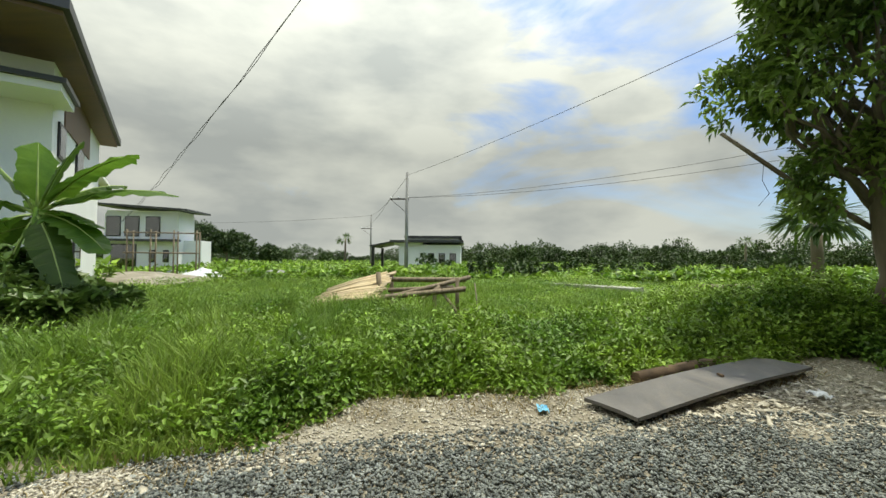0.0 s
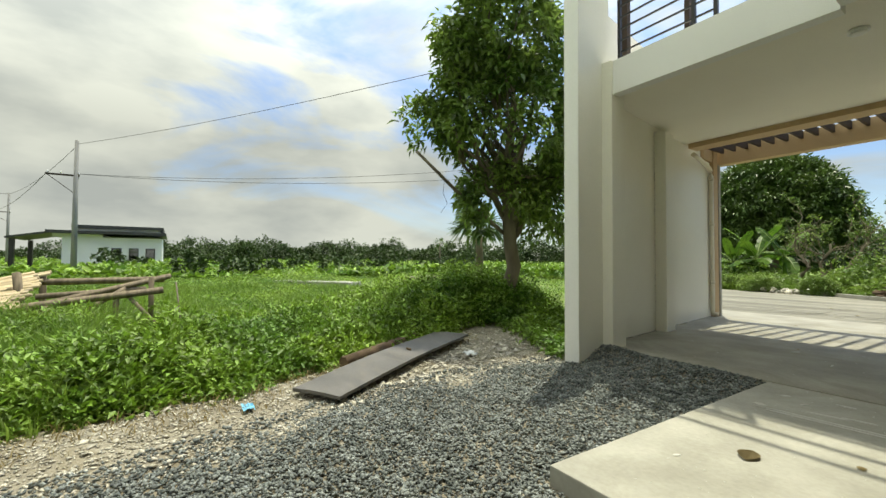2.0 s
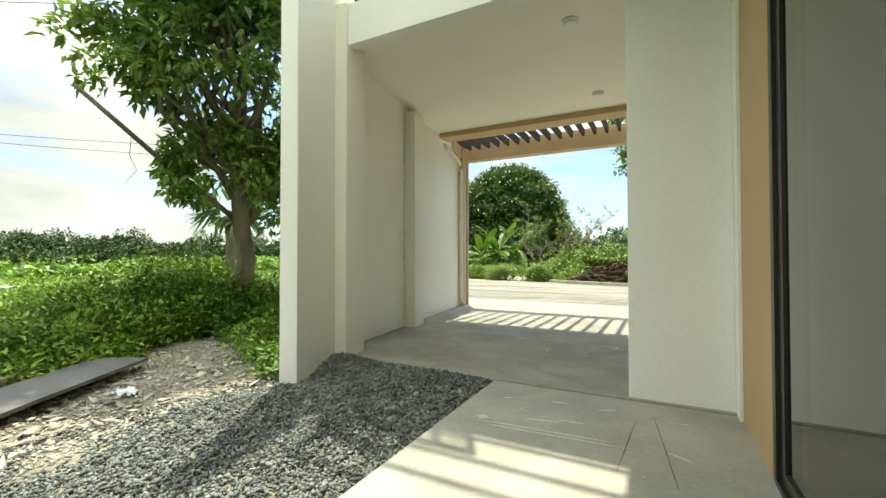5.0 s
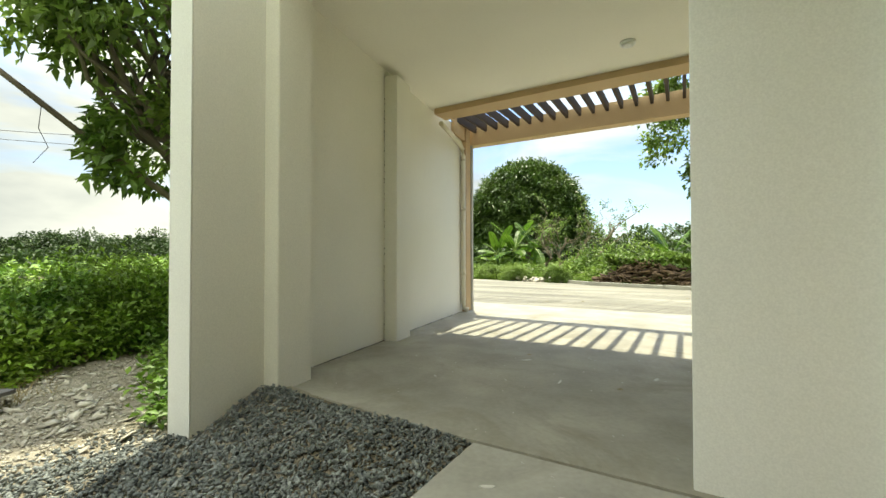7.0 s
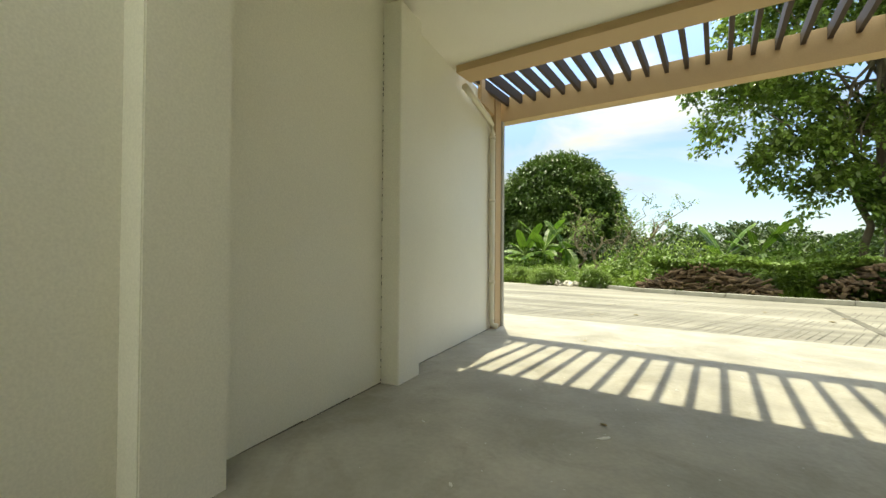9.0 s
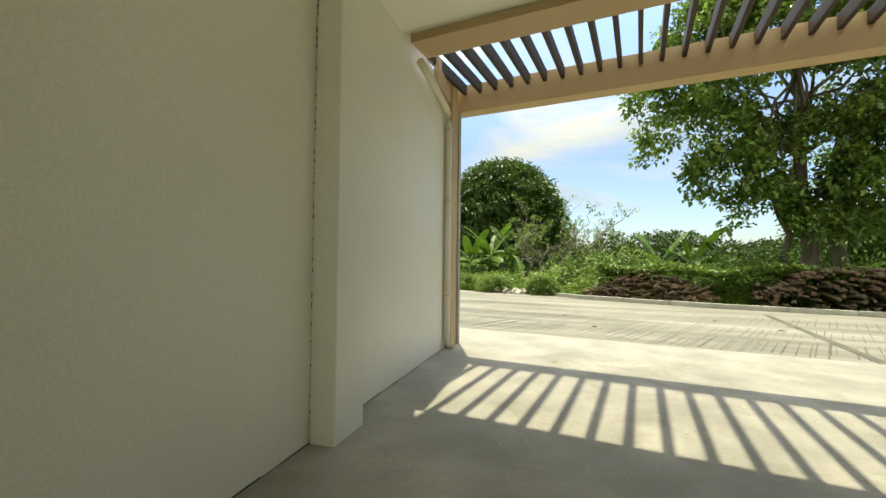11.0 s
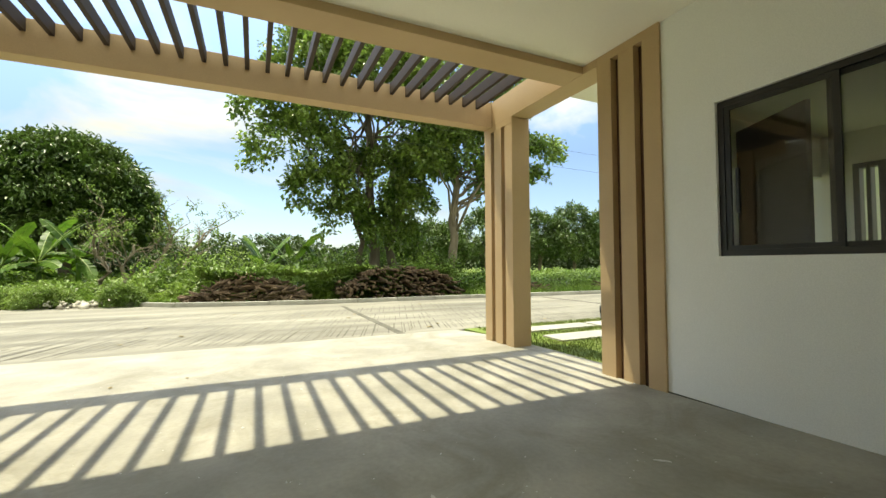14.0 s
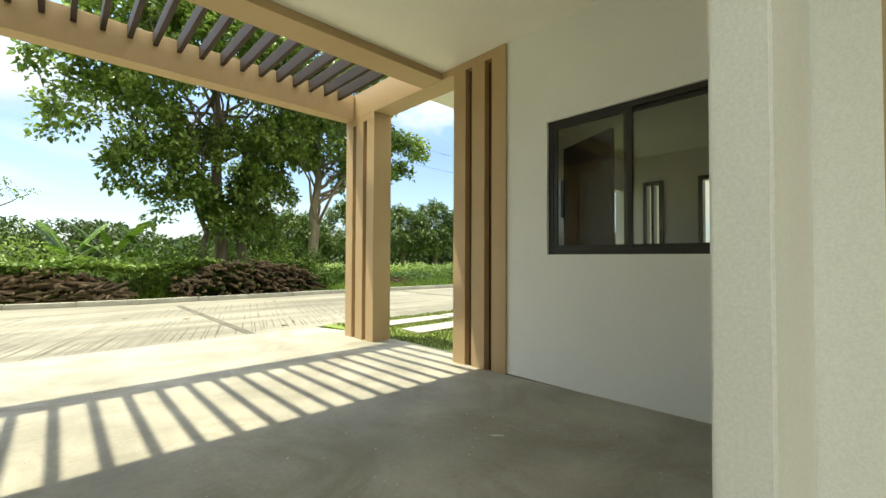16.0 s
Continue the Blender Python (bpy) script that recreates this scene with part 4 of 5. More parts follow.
grass("field_grass", x, y, RNG.uniform(0.14, 0.42, len(x)) * (0.55 + 0.7 * wild_noise(x * 0.8, y * 0.8)) * np.where(np.hypot((x + 4.7) / 3.0, (y + 12.2) / 2.6) > 1, 1, 0.4), RNG.uniform(0.005, 0.012, len(x)), 0.8, M_GRASS, "short green grass over the field")
n = 3500
y = RNG.uniform(-13, -6.2, n)
x = weed_edge(y) + RNG.random(n) ** 2 * 0.7
grass("dry_grass", x, y, RNG.uniform(0.04, 0.16, n), RNG.uniform(0.003, 0.006, n), 1.2, M_DRY, "dry straw-coloured grass at the edge of the dirt")
n = 16000
x, y = RNG.uniform(-1.8, 0.92, n), RNG.uniform(-6.35, -3.5, n)
ok = (y > np.interp(x, [-1.8, -0.6, 0.4, 0.9], [-5.25, -5.55, -6.2, -6.35]) + 0.12 * RNG.normal(size=n)) & (0.985 * x + 0.1728 * y < np.where(y < -5.6, -0.22, -0.34))
x, y = x[ok], y[ok]
weeds("wall_weeds", x, y, lambda p, q: 0.08 + 0.3 * wild_noise(p * 3, q * 3), 0.075, M_WEED, "bright leafy weeds against the boundary wall")
x, y = x[::6], y[::6]
grass("wall_grass", x, y, RNG.uniform(0.06, 0.3, len(x)), RNG.uniform(0.004, 0.008, len(x)), 1.0, M_GRASS, "bright grass growing against the boundary wall")


# ---- trees ----
def tree(name, base, trunk_top, r0, r1, lobes, clumps, per, clump_r, leaf, width, leaf_mat, bark, label, limbs=14, category="tree", extra=()):
    t = thing(name, base, label, category)
    bm = bmesh.new()
    pts = limb(bm, (base[0], base[1], base[2] - 0.2), trunk_top, r0, r1, 0.07, 8, 10)
    for a, b, ra, rb in extra:
        limb(bm, a, b, ra, rb, 0.3, 7, 8)
    cr, cc = crown("crown", lobes, clumps, per, clump_r, leaf, width, leaf_mat, t)
    pick = RNG.choice(len(cc), min(limbs, len(cc)), replace=False)
    for k in pick:
        q = pts[random.randint(len(pts) // 2, len(pts) - 1)]
        limb(bm, q, cc[k], r1 * 0.55, 0.012, 0.35, 5, 5)
    part("trunk", bm, bark, t)
    return t


tree("tree", (-2.1, -4.5, -0.1), (-1.85, -4.7, 3.4), 0.17, 0.1,
     [((-1.9, -4.8, 4.0), (1.25, 1.5, 1.4)), ((-1.75, -5.0, 5.6), (1.2, 1.35, 1.2)), ((-2.6, -6.0, 3.9), (0.65, 0.75, 0.5)), ((-2.1, -4.6, 2.45), (0.95, 1.1, 0.75)),
      ((-1.2, -3.6, 2.2), (0.9, 0.9, 1.3)), ((-2.1, -5.5, 5.1), (0.75, 0.8, 0.6))],
     640, 32, 0.25, 0.18, 0.075, M_LEAF, M_BARK, "leafy broadleaf tree with glossy dark green leaves among the weeds", 30,
     extra=[((-2.0, -4.58, 1.9), (-2.5, -5.7, 3.9), 0.07, 0.03), ((-2.05, -4.55, 1.6), (-1.3, -3.8, 3.2), 0.08, 0.03)])
rod = thing("leaning_pole", (-2.2, -4.5, 1.0), "bare grey pole leaning out of the tree", "pole")
bm = bmesh.new()
tube(bm, [(-2.08, -4.5, 1.65), (-2.16, -5.0, 2.02), (-2.22, -5.7, 2.5), (-2.2, -6.72, 3.22)], [0.045, 0.042, 0.038, 0.028], 8)
part("shaft", bm, M_BARK, rod)
bm = bmesh.new()
tube(bm, [(-2.2, -6.1, 2.78), (-2.21, -6.12, 2.5), (-2.17, -6.05, 2.3), (-2.25, -6.15, 2.12)], 0.004, 5)
part("loose_wire", bm, M_WIRE, rod)

tree("roadside_tree", (8.15, 14.3, -0.1), (7.8, 14.2, 8.5), 0.3, 0.14,
     [((4.4, 13.4, 6.2), (2.3, 1.9, 1.6)), ((8.0, 14.0, 9.0), (3.6, 2.8, 3.4)), ((8.3, 14.4, 4.9), (2.2, 2.0, 2.2)), ((5.6, 13.2, 9.6), (2.6, 2.4, 2.0)), ((3.0, 13.2, 7.8), (1.2, 1.2, 0.8)),
      ((8.8, 14.2, 2.6), (1.6, 1.4, 1.3)), ((10.5, 13.6, 9.8), (2.4, 2.4, 2.2)), ((5.4, 13.0, 4.4), (1.6, 1.3, 1.3)), ((6.5, 13.5, 3.1), (1.3, 1.1, 1.1))],
     1250, 26, 0.42, 0.24, 0.15, M_LEAF, M_BARK, "tall spreading tree with two dark trunks beside the road", 30,
     extra=[((9.2, 14.7, -0.2), (9.4, 14.4, 7.5), 0.27, 0.12), ((8.1, 14.3, 2.5), (4.6, 13.4, 6.6), 0.13, 0.03), ((7.6, 14.5, -0.1), (7.0, 14.0, 5.5), 0.16, 0.07)])
tree("pale_trunk_tree", (11.5, 12.7, -0.1), (11.9, 12.7, 5.6), 0.25, 0.15,
     [((12.0, 12.6, 6.6), (2.3, 1.8, 1.7)), ((9.6, 13.2, 4.2), (1.3, 1.2, 1.0)), ((13.2, 12.3, 5.0), (1.0, 0.9, 0.6)), ((15.4, 11.4, 6.9), (1.9, 1.3, 0.6)), ((14.6, 11.6, 5.6), (1.7, 1.0, 0.4)), ((10.2, 12.7, 6.1), (1.5, 1.4, 1.4)), ((13.5, 12.2, 9.5), (2.2, 2.0, 1.4))],
     680, 28, 0.42, 0.24, 0.15, M_LEAF, M_PALEBARK, "tree with a pale trunk and airy green crown", 14,
     extra=[((11.7, 12.7, 4.4), (14.8, 11.6, 6.6), 0.1, 0.02), ((11.6, 12.7, 3.6), (13.4, 12.2, 5.4), 0.08, 0.02)])
tree("mango_tree", (-6.1, 21.8, -0.1), (-6.1, 21.8, 3.4), 0.35, 0.25,
     [((-6.2, 21.7, 4.1), (3.9, 3.5, 3.6)), ((-8.4, 21.2, 3.4), (2.3, 2.2, 2.4)), ((-4.0, 21.3, 3.6), (2.2, 2.0, 2.3)), ((-6.0, 21.4, 5.9), (2.4, 2.2, 1.6))],
     1900, 40, 0.5, 0.32, 0.12, M_MANGO, M_BARK, "dense round-crowned dark green mango tree", 10)

# half-bare scrub tree
scrub = thing("scrub_tree", (-0.6, 13.4, -0.1), "half-bare scrub tree with grey twisted branches", "tree")
bm = bmesh.new()
ends = []
for bx, by, tx, tz in ((-0.9, 13.5, 0.9, 4.0), (-1.0, 13.4, -0.2, 3.3), (-2.2, 13.5, -2.6, 3.9), (-2.2, 13.4, -1.4, 3.2)):
    p = limb(bm, (bx, by, -0.2), (tx, by, tz * 0.62), 0.11, 0.05, 0.5, 7, 6)
    for k in range(9):
        q = p[random.randint(3, 7)]
        e = (q.x + random.uniform(-1.0, 1.3), q.y + random.uniform(-0.6, 0.6), q.z + random.uniform(0.5, 1.5))
        m = limb(bm, q, e, 0.03, 0.008, 0.6, 5, 4)
        ends.append(e)
        for j in range(3):
            s = m[random.randint(2, 5)]
            e2 = (s.x + random.uniform(-0.5, 0.5), s.y + random.uniform(-0.4, 0.4), s.z + random.uniform(0.1, 0.6))
            limb(bm, s, e2, 0.012, 0.005, 0.5, 3, 4)
            ends.append(e2)
part("trunk", bm, M_PALEBARK, scrub)
crown("crown", [(e, (0.22, 0.22, 0.18)) for e in ends[::2]], 200, 7, 0.14, 0.12, 0.06, M_PALE, scrub)


def leaf_strip(bm, a, mid, b, width, segs=10, fold=0.18, tear=0.0, roll=0.0):
    """A long drooping leaf from a over mid to b."""
    a, mid, b = Vector(a), Vector(mid), Vector(b)
    side = (b - a).cross(Vector((0, 0, 1)))
    side = side.normalized() if side.length > 1e-3 else Vector((1, 0, 0))
    if roll:
        lift_ = side.cross(b - a).normalized()
        side = side * math.cos(roll) + lift_ * math.sin(roll)
    rows_l = []
    for i in range(segs + 1):
        k = i / segs
        p = a * (1 - k) ** 2 + mid * 2 * k * (1 - k) + b * k * k
        w = width * 0.5 * max(0.05, 1 - abs((k - 0.54) / 0.47) ** 5) * min(1, 0.06 + max(0, k - 0.1) / 0.12) * (1 + random.uniform(-tear, tear))
        up = Vector((0, 0, fold * w))
        rows_l.append([bm.verts.new(p + side * w + up * random.uniform(0.2, 1.4)), bm.verts.new(p), bm.verts.new(p - side * w + up * random.uniform(0.2, 1.4))])
    for r0, r1 in zip(rows_l, rows_l[1:]):
        bm.faces.new((r0[0], r0[1], r1[1], r1[0]))
        bm.faces.new((r0[1], r0[2], r1[2], r1[1]))


def banana(place, tips, height, width, label, dead=0, material=None):
    t = thing("banana_plant", place, label, "banana plant", "banana plants")
    x, y, z = place
    bm = bmesh.new()
    tube(bm, [(x, y, z - 0.1), (x + 0.03, y, z + height * 0.5), (x, y + 0.02, z + height)], [0.12, 0.09, 0.05], 10)
    part("stem", bm, M_BANANA, t)
    for i, (tx, ty, tz) in enumerate(tips):
        bm = bmesh.new()
        top = Vector((x, y, z + height * (0.95 if i >= dead else 0.7)))
        tip = Vector((tx, ty, tz))
        mid = (top + tip) / 2 + Vector((0, 0, 0.14 * (tip - top).length + 0.1))
        leaf_strip(bm, top, mid, tip, width * random.uniform(0.8, 1.05), 22, -0.3, 0.16, random.choice((-1, 1)) * random.uniform(0.15, 0.65))
        blade = part("leaf", bm, material or M_BANANA, t)
        bm = bmesh.new()
        tube(bm, [top * (1 - k) ** 2 + mid * 2 * k * (1 - k) + tip * k * k for k in (0, 0.2, 0.4, 0.6, 0.8, 0.96)], [0.03, 0.022, 0.017, 0.013, 0.009, 0.005], 5)
        part("midrib", bm, M_RIB, blade, "pale green midrib")
    return t


def ring_tips(x, y, z, n, r, zlo, zhi):
    out = []
    for i in range(n):
        a = i * 2.4 + random.uniform(-0.3, 0.3)
        rr = r * random.uniform(0.7, 1.15)
        out.append((x + rr * math.cos(a), y + rr * math.sin(a), z + random.uniform(zlo, zhi)))
    return out


banana((-2.0, -17.57, -0.1), [(-1.95, -16.75, 3.12), (-1.9, -15.78, 2.88), (-1.85, -15.05, 2.2), (-1.9, -16.35, 1.7), (-1.75, -16.1, 1.3), (-2.1, -17.7, 3.15), (-1.8, -18.5, 2.95), (-1.7, -18.9, 2.1), (-1.5, -16.5, 0.6), (-1.5, -17.8, 0.1), (-3.1, -17.0, 2.6), (-3.0, -18.6, 2.4), (-1.2, -18.2, 1.2)],
       2.15, 0.56, "tall banana plant with broad torn leaves in the weeds")
banana((-2.1, -18.9, -0.1), ring_tips(-2.1, -18.9, 0, 8, 1.3, 0.6, 2.3), 1.5, 0.45, "banana plant with broad drooping leaves")
for bx, by, hh in ((-4.3, 13.9, 1.5), (-3.4, 14.6, 1.7), (-5.6, 14.6, 1.3), (-4.9, 15.4, 1.8), (4.4, 15.2, 1.3), (5.6, 14.4, 1.1), (3.2, 15.8, 1.2)):
    banana((bx, by, -0.1), ring_tips(bx, by, 0, 9, 1.5, 0.7, hh + 1.5), hh, 0.42, "wild banana plant in the roadside scrub")
n = 30000
a = RNG.uniform(0, 6.28, n)
r = RNG.random(n) ** 0.5
x, y = -1.8 + 1.2 * r * np.cos(a), -17.6 + 1.7 * r * np.sin(a)
weeds("shrub_under_banana", x, y, lambda p, q: 0.7 + 0.75 * np.exp(-(((p + 1.9) / 0.9) ** 2 + ((q + 18.0) / 1.2) ** 2)), 0.17, M_MANGO, "dark leafy undergrowth around the banana plants")

# ---- roadside scrub, kerb, wood piles ----
KERB = [(-0.85, 9.95), (0.6, 8.95), (4.5, 8.0), (10.0, 7.8), (16.5, 7.15), (30.0, 6.6)]
kerb = thing("kerb", (4.5, 8.0, -0.07), "pale concrete kerb along the far side of the road", "kerb")
tagged(kerb, kind="structure")
for (x0, y0), (x1, y1) in zip(KERB, KERB[1:]):
    L = math.hypot(x1 - x0, y1 - y0)
    m_ = max(1, round(L / 1.5))
    dx, dy = (x1 - x0) / m_, (y1 - y0) / m_
    nl = Vector((-dy, dx, 0)).normalized() * 0.18
    for i in range(m_):
        bm = bmesh.new()
        ax_, ay_ = x0 + dx * i, y0 + dy * i
        bx_, by_ = ax_ + dx * 0.992, ay_ + dy * 0.992
        prism(bm, [(ax_, ay_), (bx_, by_), (bx_ + nl.x, by_ + nl.y), (ax_ + nl.x, ay_ + nl.y)], -0.3, 0.075 + random.uniform(-0.006, 0.006), 0.012)
        part("kerb_stone", bm, M_WALK, kerb)


def kerb_y(x):
    return np.interp(x, [k[0] for k in KERB], [k[1] for k in KERB])


n = 90000
x = RNG.uniform(-16, 30, n)
y = np.where(x < -0.8, 10.7, kerb_y(x) + 0.35) + RNG.random(n) ** 1.2 * 13
ok = ~((x > 0.4) & (x < 10.6) & (y < 9.9)) & ~((x > 11) & (x < 20) & (y < 9.2))
x, y = x[ok], y[ok]
weeds("roadside_weeds", x, y, lambda p, q: (0.25 + 0.75 * wild_noise(p * 0.5, q * 0.5)) * np.clip((q - np.where(p < -0.8, 10.6, kerb_y(p) + 0.2)) / 1.5, 0.25, 1), 0.17, M_PALE, "rank green weeds along the road")
n = 90
x, y = RNG.uniform(-1.0, 11.5, n), RNG.uniform(10.9, 13.2, n)
bushes("roadside_undergrowth", x, y, RNG.uniform(0.4, 0.9, n), lambda p, q: 0.9 + 0.9 * wild_noise(p * 0.6, q), 260, 0.17, M_PALE, "leafy green undergrowth behind the firewood")
n = 30000
x = RNG.uniform(-8, 20, n)
y = np.where(x < -0.8, 10.7, kerb_y(x) + 0.3) + RNG.random(n) ** 1.3 * 6
ok = ~((x > 0.4) & (x < 10.4) & (y < 9.8))
x, y = x[ok], y[ok]
n = len(x)
grass("roadside_grass", x, y, RNG.uniform(0.15, 0.5, n), RNG.uniform(0.008, 0.016, n), 0.8, M_GRASS, "green grass along the road")
for sx, sy, sr in ((-3.0, 10.45, 0.75), (-0.95, 9.9, 0.5), (-4.6, 11.3, 0.75)):
    sh = thing("shrub", (sx, sy, -0.1), "low rounded bright green shrub at the road's edge", "shrub", "roadside shrubs")
    crown("foliage", [((sx, sy, 0.2), (sr, sr * 0.8, 0.42)), ((sx + 0.3, sy, 0.15), (sr * 0.8, sr * 0.7, 0.35))], 260, 30, 0.12, 0.07, 0.03, M_PALE, sh)
    bm = bmesh.new()
    for k in range(7):
        limb(bm, (sx, sy, -0.15), (sx + random.uniform(-0.4, 0.4), sy + random.uniform(-0.3, 0.3), 0.35), 0.015, 0.006, 0.2, 3, 4)
    part("stems", bm, M_BARK, sh)


n = 60
x, y = RNG.normal(-1.95, 0.4, n), RNG.normal(10.2, 0.25, n)
stones("pale_rocks", x, y, 0.0 * x - 0.02 + RNG.uniform(0, 0.12, n), RNG.uniform(0.05, 0.17, n), 0.55, M_RUBBLE, "small heap of pale stones between the shrubs", "stones")
block_stack = thing("block_stack", (16.6, 10.9, -0.1), "low stack of grey concrete hollow blocks behind the road", "block stack")
for row_, count_ in enumerate((4, 4, 3)):
    for k in range(count_):
        solid("block", 16.0 + 0.42 * k + 0.1 * row_, 16.39 + 0.42 * k + 0.1 * row_, 10.8, 11.0, -0.12 + 0.2 * row_, 0.075 + 0.2 * row_, M_WALK, block_stack, bevel=0.008)


def log_mesh(length, r, name):
    bm = bmesh.new()
    tube(bm, [(random.uniform(-0.02, 0.02), -length / 2, 0), (random.uniform(-0.03, 0.03), 0, random.uniform(-0.02, 0.02)), (random.uniform(-0.02, 0.02), length / 2, 0)], [r, r * 0.95, r * 0.85], 7)
    me = bpy.data.meshes.new(name)
    bm.to_mesh(me)
    bm.free()
    me.materials.append(M_LOG)
    return me


LOGS = [log_mesh(random.uniform(0.6, 1.0), random.uniform(0.03, 0.06), "log") for _ in range(8)]


def wood_pile(place, width, height, count, tidy, label):
    t = thing("firewood_pile", place, label, "wood pile", "firewood piles")
    for i in range(count):
        k = (i + 0.5) / count
        u = random.random()
        prof = height * (0.35 + 0.65 * math.sin(math.pi * min(0.98, max(0.03, u))) ** 0.5) if tidy else height * math.sin(math.pi * (0.08 + 0.84 * u)) ** 1.2
        z = random.random() ** 0.8 * max(prof - 0.06, 0.02)
        ob = new("log", random.choice(LOGS))
        ob.parent = t
        spread = 0.12 if tidy else 0.5
        ob.matrix_basis = pose((u - 0.5) * width, random.uniform(-0.25, 0.25) + z * 0.25, z + 0.05,
                               random.uniform(-8, 8) if tidy else random.uniform(-25, 25), 0, random.gauss(0, 12) if tidy else random.uniform(-80, 80))
    return t


wood_pile((7.85, 9.35, -0.1), 4.7, 1.25, 300, True, "long stack of brown cut firewood beside the kerb")
wood_pile((2.6, 9.6, -0.1), 3.6, 0.95, 230, False, "tumbled heap of brown firewood and branches behind the kerb")
wood_pile((13.0, 8.9, -0.1), 3.4, 0.45, 90, False, "low scattered heap of firewood behind the kerb")
wood_pile((18.3, 8.4, -0.1), 3.0, 0.7, 90, False, "low heap of brown firewood behind the kerb")
n = 9000
x, y = RNG.uniform(1.0, 10.2, n), RNG.uniform(9.5, 10.5, n)
weeds("vines_on_wood", x, y, lambda p, q: 0.9 + 0.4 * wild_noise(p, q), 0.14, M_PALE, "green vines creeping over the firewood", 0.75)

# ---- woods and hedge in the distance ----
hedge_spots = [(17, 27, 5.0), (22, 27, 6.4), (26.5, 25, 6.0), (31, 25.5, 7.0), (36, 25, 8.0), (41, 23, 8.6), (14, 30, 5.2), (47, 22, 8.0)]
for hx, hy, hh in hedge_spots:
    tree("dense_tree", (hx, hy, -0.1), (hx, hy, hh * 0.5), 0.2, 0.12, [((hx, hy, hh * 0.52), (2.6, 2.2, hh * 0.45)), ((hx + 1.2, hy - 0.8, hh * 0.4), (1.9, 1.6, hh * 0.3))],
         260, 36, 0.45, 0.3, 0.13, M_MANGO, M_BARK, "dense dark green tree with layered foliage", 5)


def woods(name, arc0, arc1, count, r0, r1, h0, h1, cx, cy, leafs, size, label):
    V, Fc, k = [], [], 0
    for i in range(count):
        a = radians(arc0 + (arc1 - arc0) * (i + random.random()) / count)
        r = random.uniform(r0, r1)
        x, y = cx + r * math.cos(a), cy + r * math.sin(a)
        h = random.uniform(h0, h1)
        w = random.uniform(0.5, 0.9) * h
        pts, out, _ = crown_points([((x, y, h * 0.5), (w, w, h * 0.52)), ((x + w * 0.5, y, h * 0.35), (w * 0.8, w * 0.8, h * 0.35))], leafs // 12, 12, 0.13 * h)
        axd = out * 0.7 + unit(len(pts)) * 0.8
        axd /= np.linalg.norm(axd, axis=1, keepdims=True)
        v, f = leaf_arrays(pts, axd, size * RNG.uniform(0.7, 1.3, len(pts)), size * 0.7 * np.ones(len(pts)))
        V.append(v)
        Fc.append(f + k)
        k += len(v)
    return tagged(raw(name, np.concatenate(V), np.concatenate(Fc), M_FARLEAF), label, "woods", kind="stuff")


woods("far_woods", 95, 190, 130, 80, 105, 2.6, 5.6, 0, -8, 900, 0.45, "dark green woods along the far edge of the field")
woods("far_woods_south", 190, 262, 80, 90, 120, 1.6, 4.6, 0, -8, 1200, 0.34, "scattered green trees beyond the houses")
woods("far_woods_north", 15, 120, 130, 40, 80, 2.2, 5.0, 2, 0, 800, 0.4, "green woods and scrub beyond the road")
woods("mid_scrub", 150, 200, 26, 24, 44, 0.9, 1.9, 0, -2, 240, 0.3, "bushy green scrub in the field")


def palm(place, height, r, fan, label):
    t = thing("palm_tree", place, label, "palm tree", "palm trees")
    x, y, z = place
    bm = bmesh.new()
    tube(bm, [(x, y, z - 0.2), (x + 0.05, y, z + height * 0.5), (x, y, z + height)], [0.2, 0.16, 0.14], 8)
    part("trunk", bm, M_BARK, t)
    bm = bmesh.new()
    for i in range(fan):
        d = unit(1)[0]
        d[2] = abs(d[2]) * 0.9 - 0.35
        c = Vector((x, y, z + height)) + Vector(d) * r * 0.45
        for j in range(9):
            e = Vector(d) + Vector(unit(1)[0]) * 0.75
            tip = c + e.normalized() * r * 0.55 + Vector((0, 0, -0.12 * r))
            leaf_strip(bm, c, (c + tip) / 2 + Vector((0, 0, 0.04)), tip, 0.07 * r, 3, 0.2)
    part("fronds", bm, M_MANGO, t)


palm((-9.3, 0.3, -0.1), 2.8, 1.5, 30, "fan palm with drooping dark fronds behind the weeds")
palm((-58, 29.5, 0), 4.3, 1.6, 16, "slender far palm standing above the tree line")
palm((-60, -30, 0), 4.6, 1.7, 16, "slender far palm standing above the field")

# ---- things in the field ----
NEARER = Vector((0.9, 0.0, 0.0))
bed = thing("broken_platform", (-5.4, -12.3, -0.1), "collapsed bamboo and timber platform in the grass", "platform")
bm = bmesh.new()
for i in range(26):
    k = i / 25
    a0 = Vector((-5.55, -13.95, 0.28)).lerp(Vector((-7.0, -14.0, 0.5)), k)
    b0 = Vector((-5.55, -12.55, 0.42)).lerp(Vector((-7.2, -12.5, 0.95)), k)
    a0 += Vector((0, random.uniform(-0.15, 0.15), random.uniform(-0.01, 0.01)))
    b0 += Vector((0, random.uniform(-0.12, 0.12), random.uniform(-0.01, 0.01)))
    tube(bm, [a0 + NEARER, a0.lerp(b0, 0.5) + Vector((0, 0, 0.03)) + NEARER, b0 + NEARER], 0.034, 5)
part("bamboo_slats", bm, M_THATCH, bed)
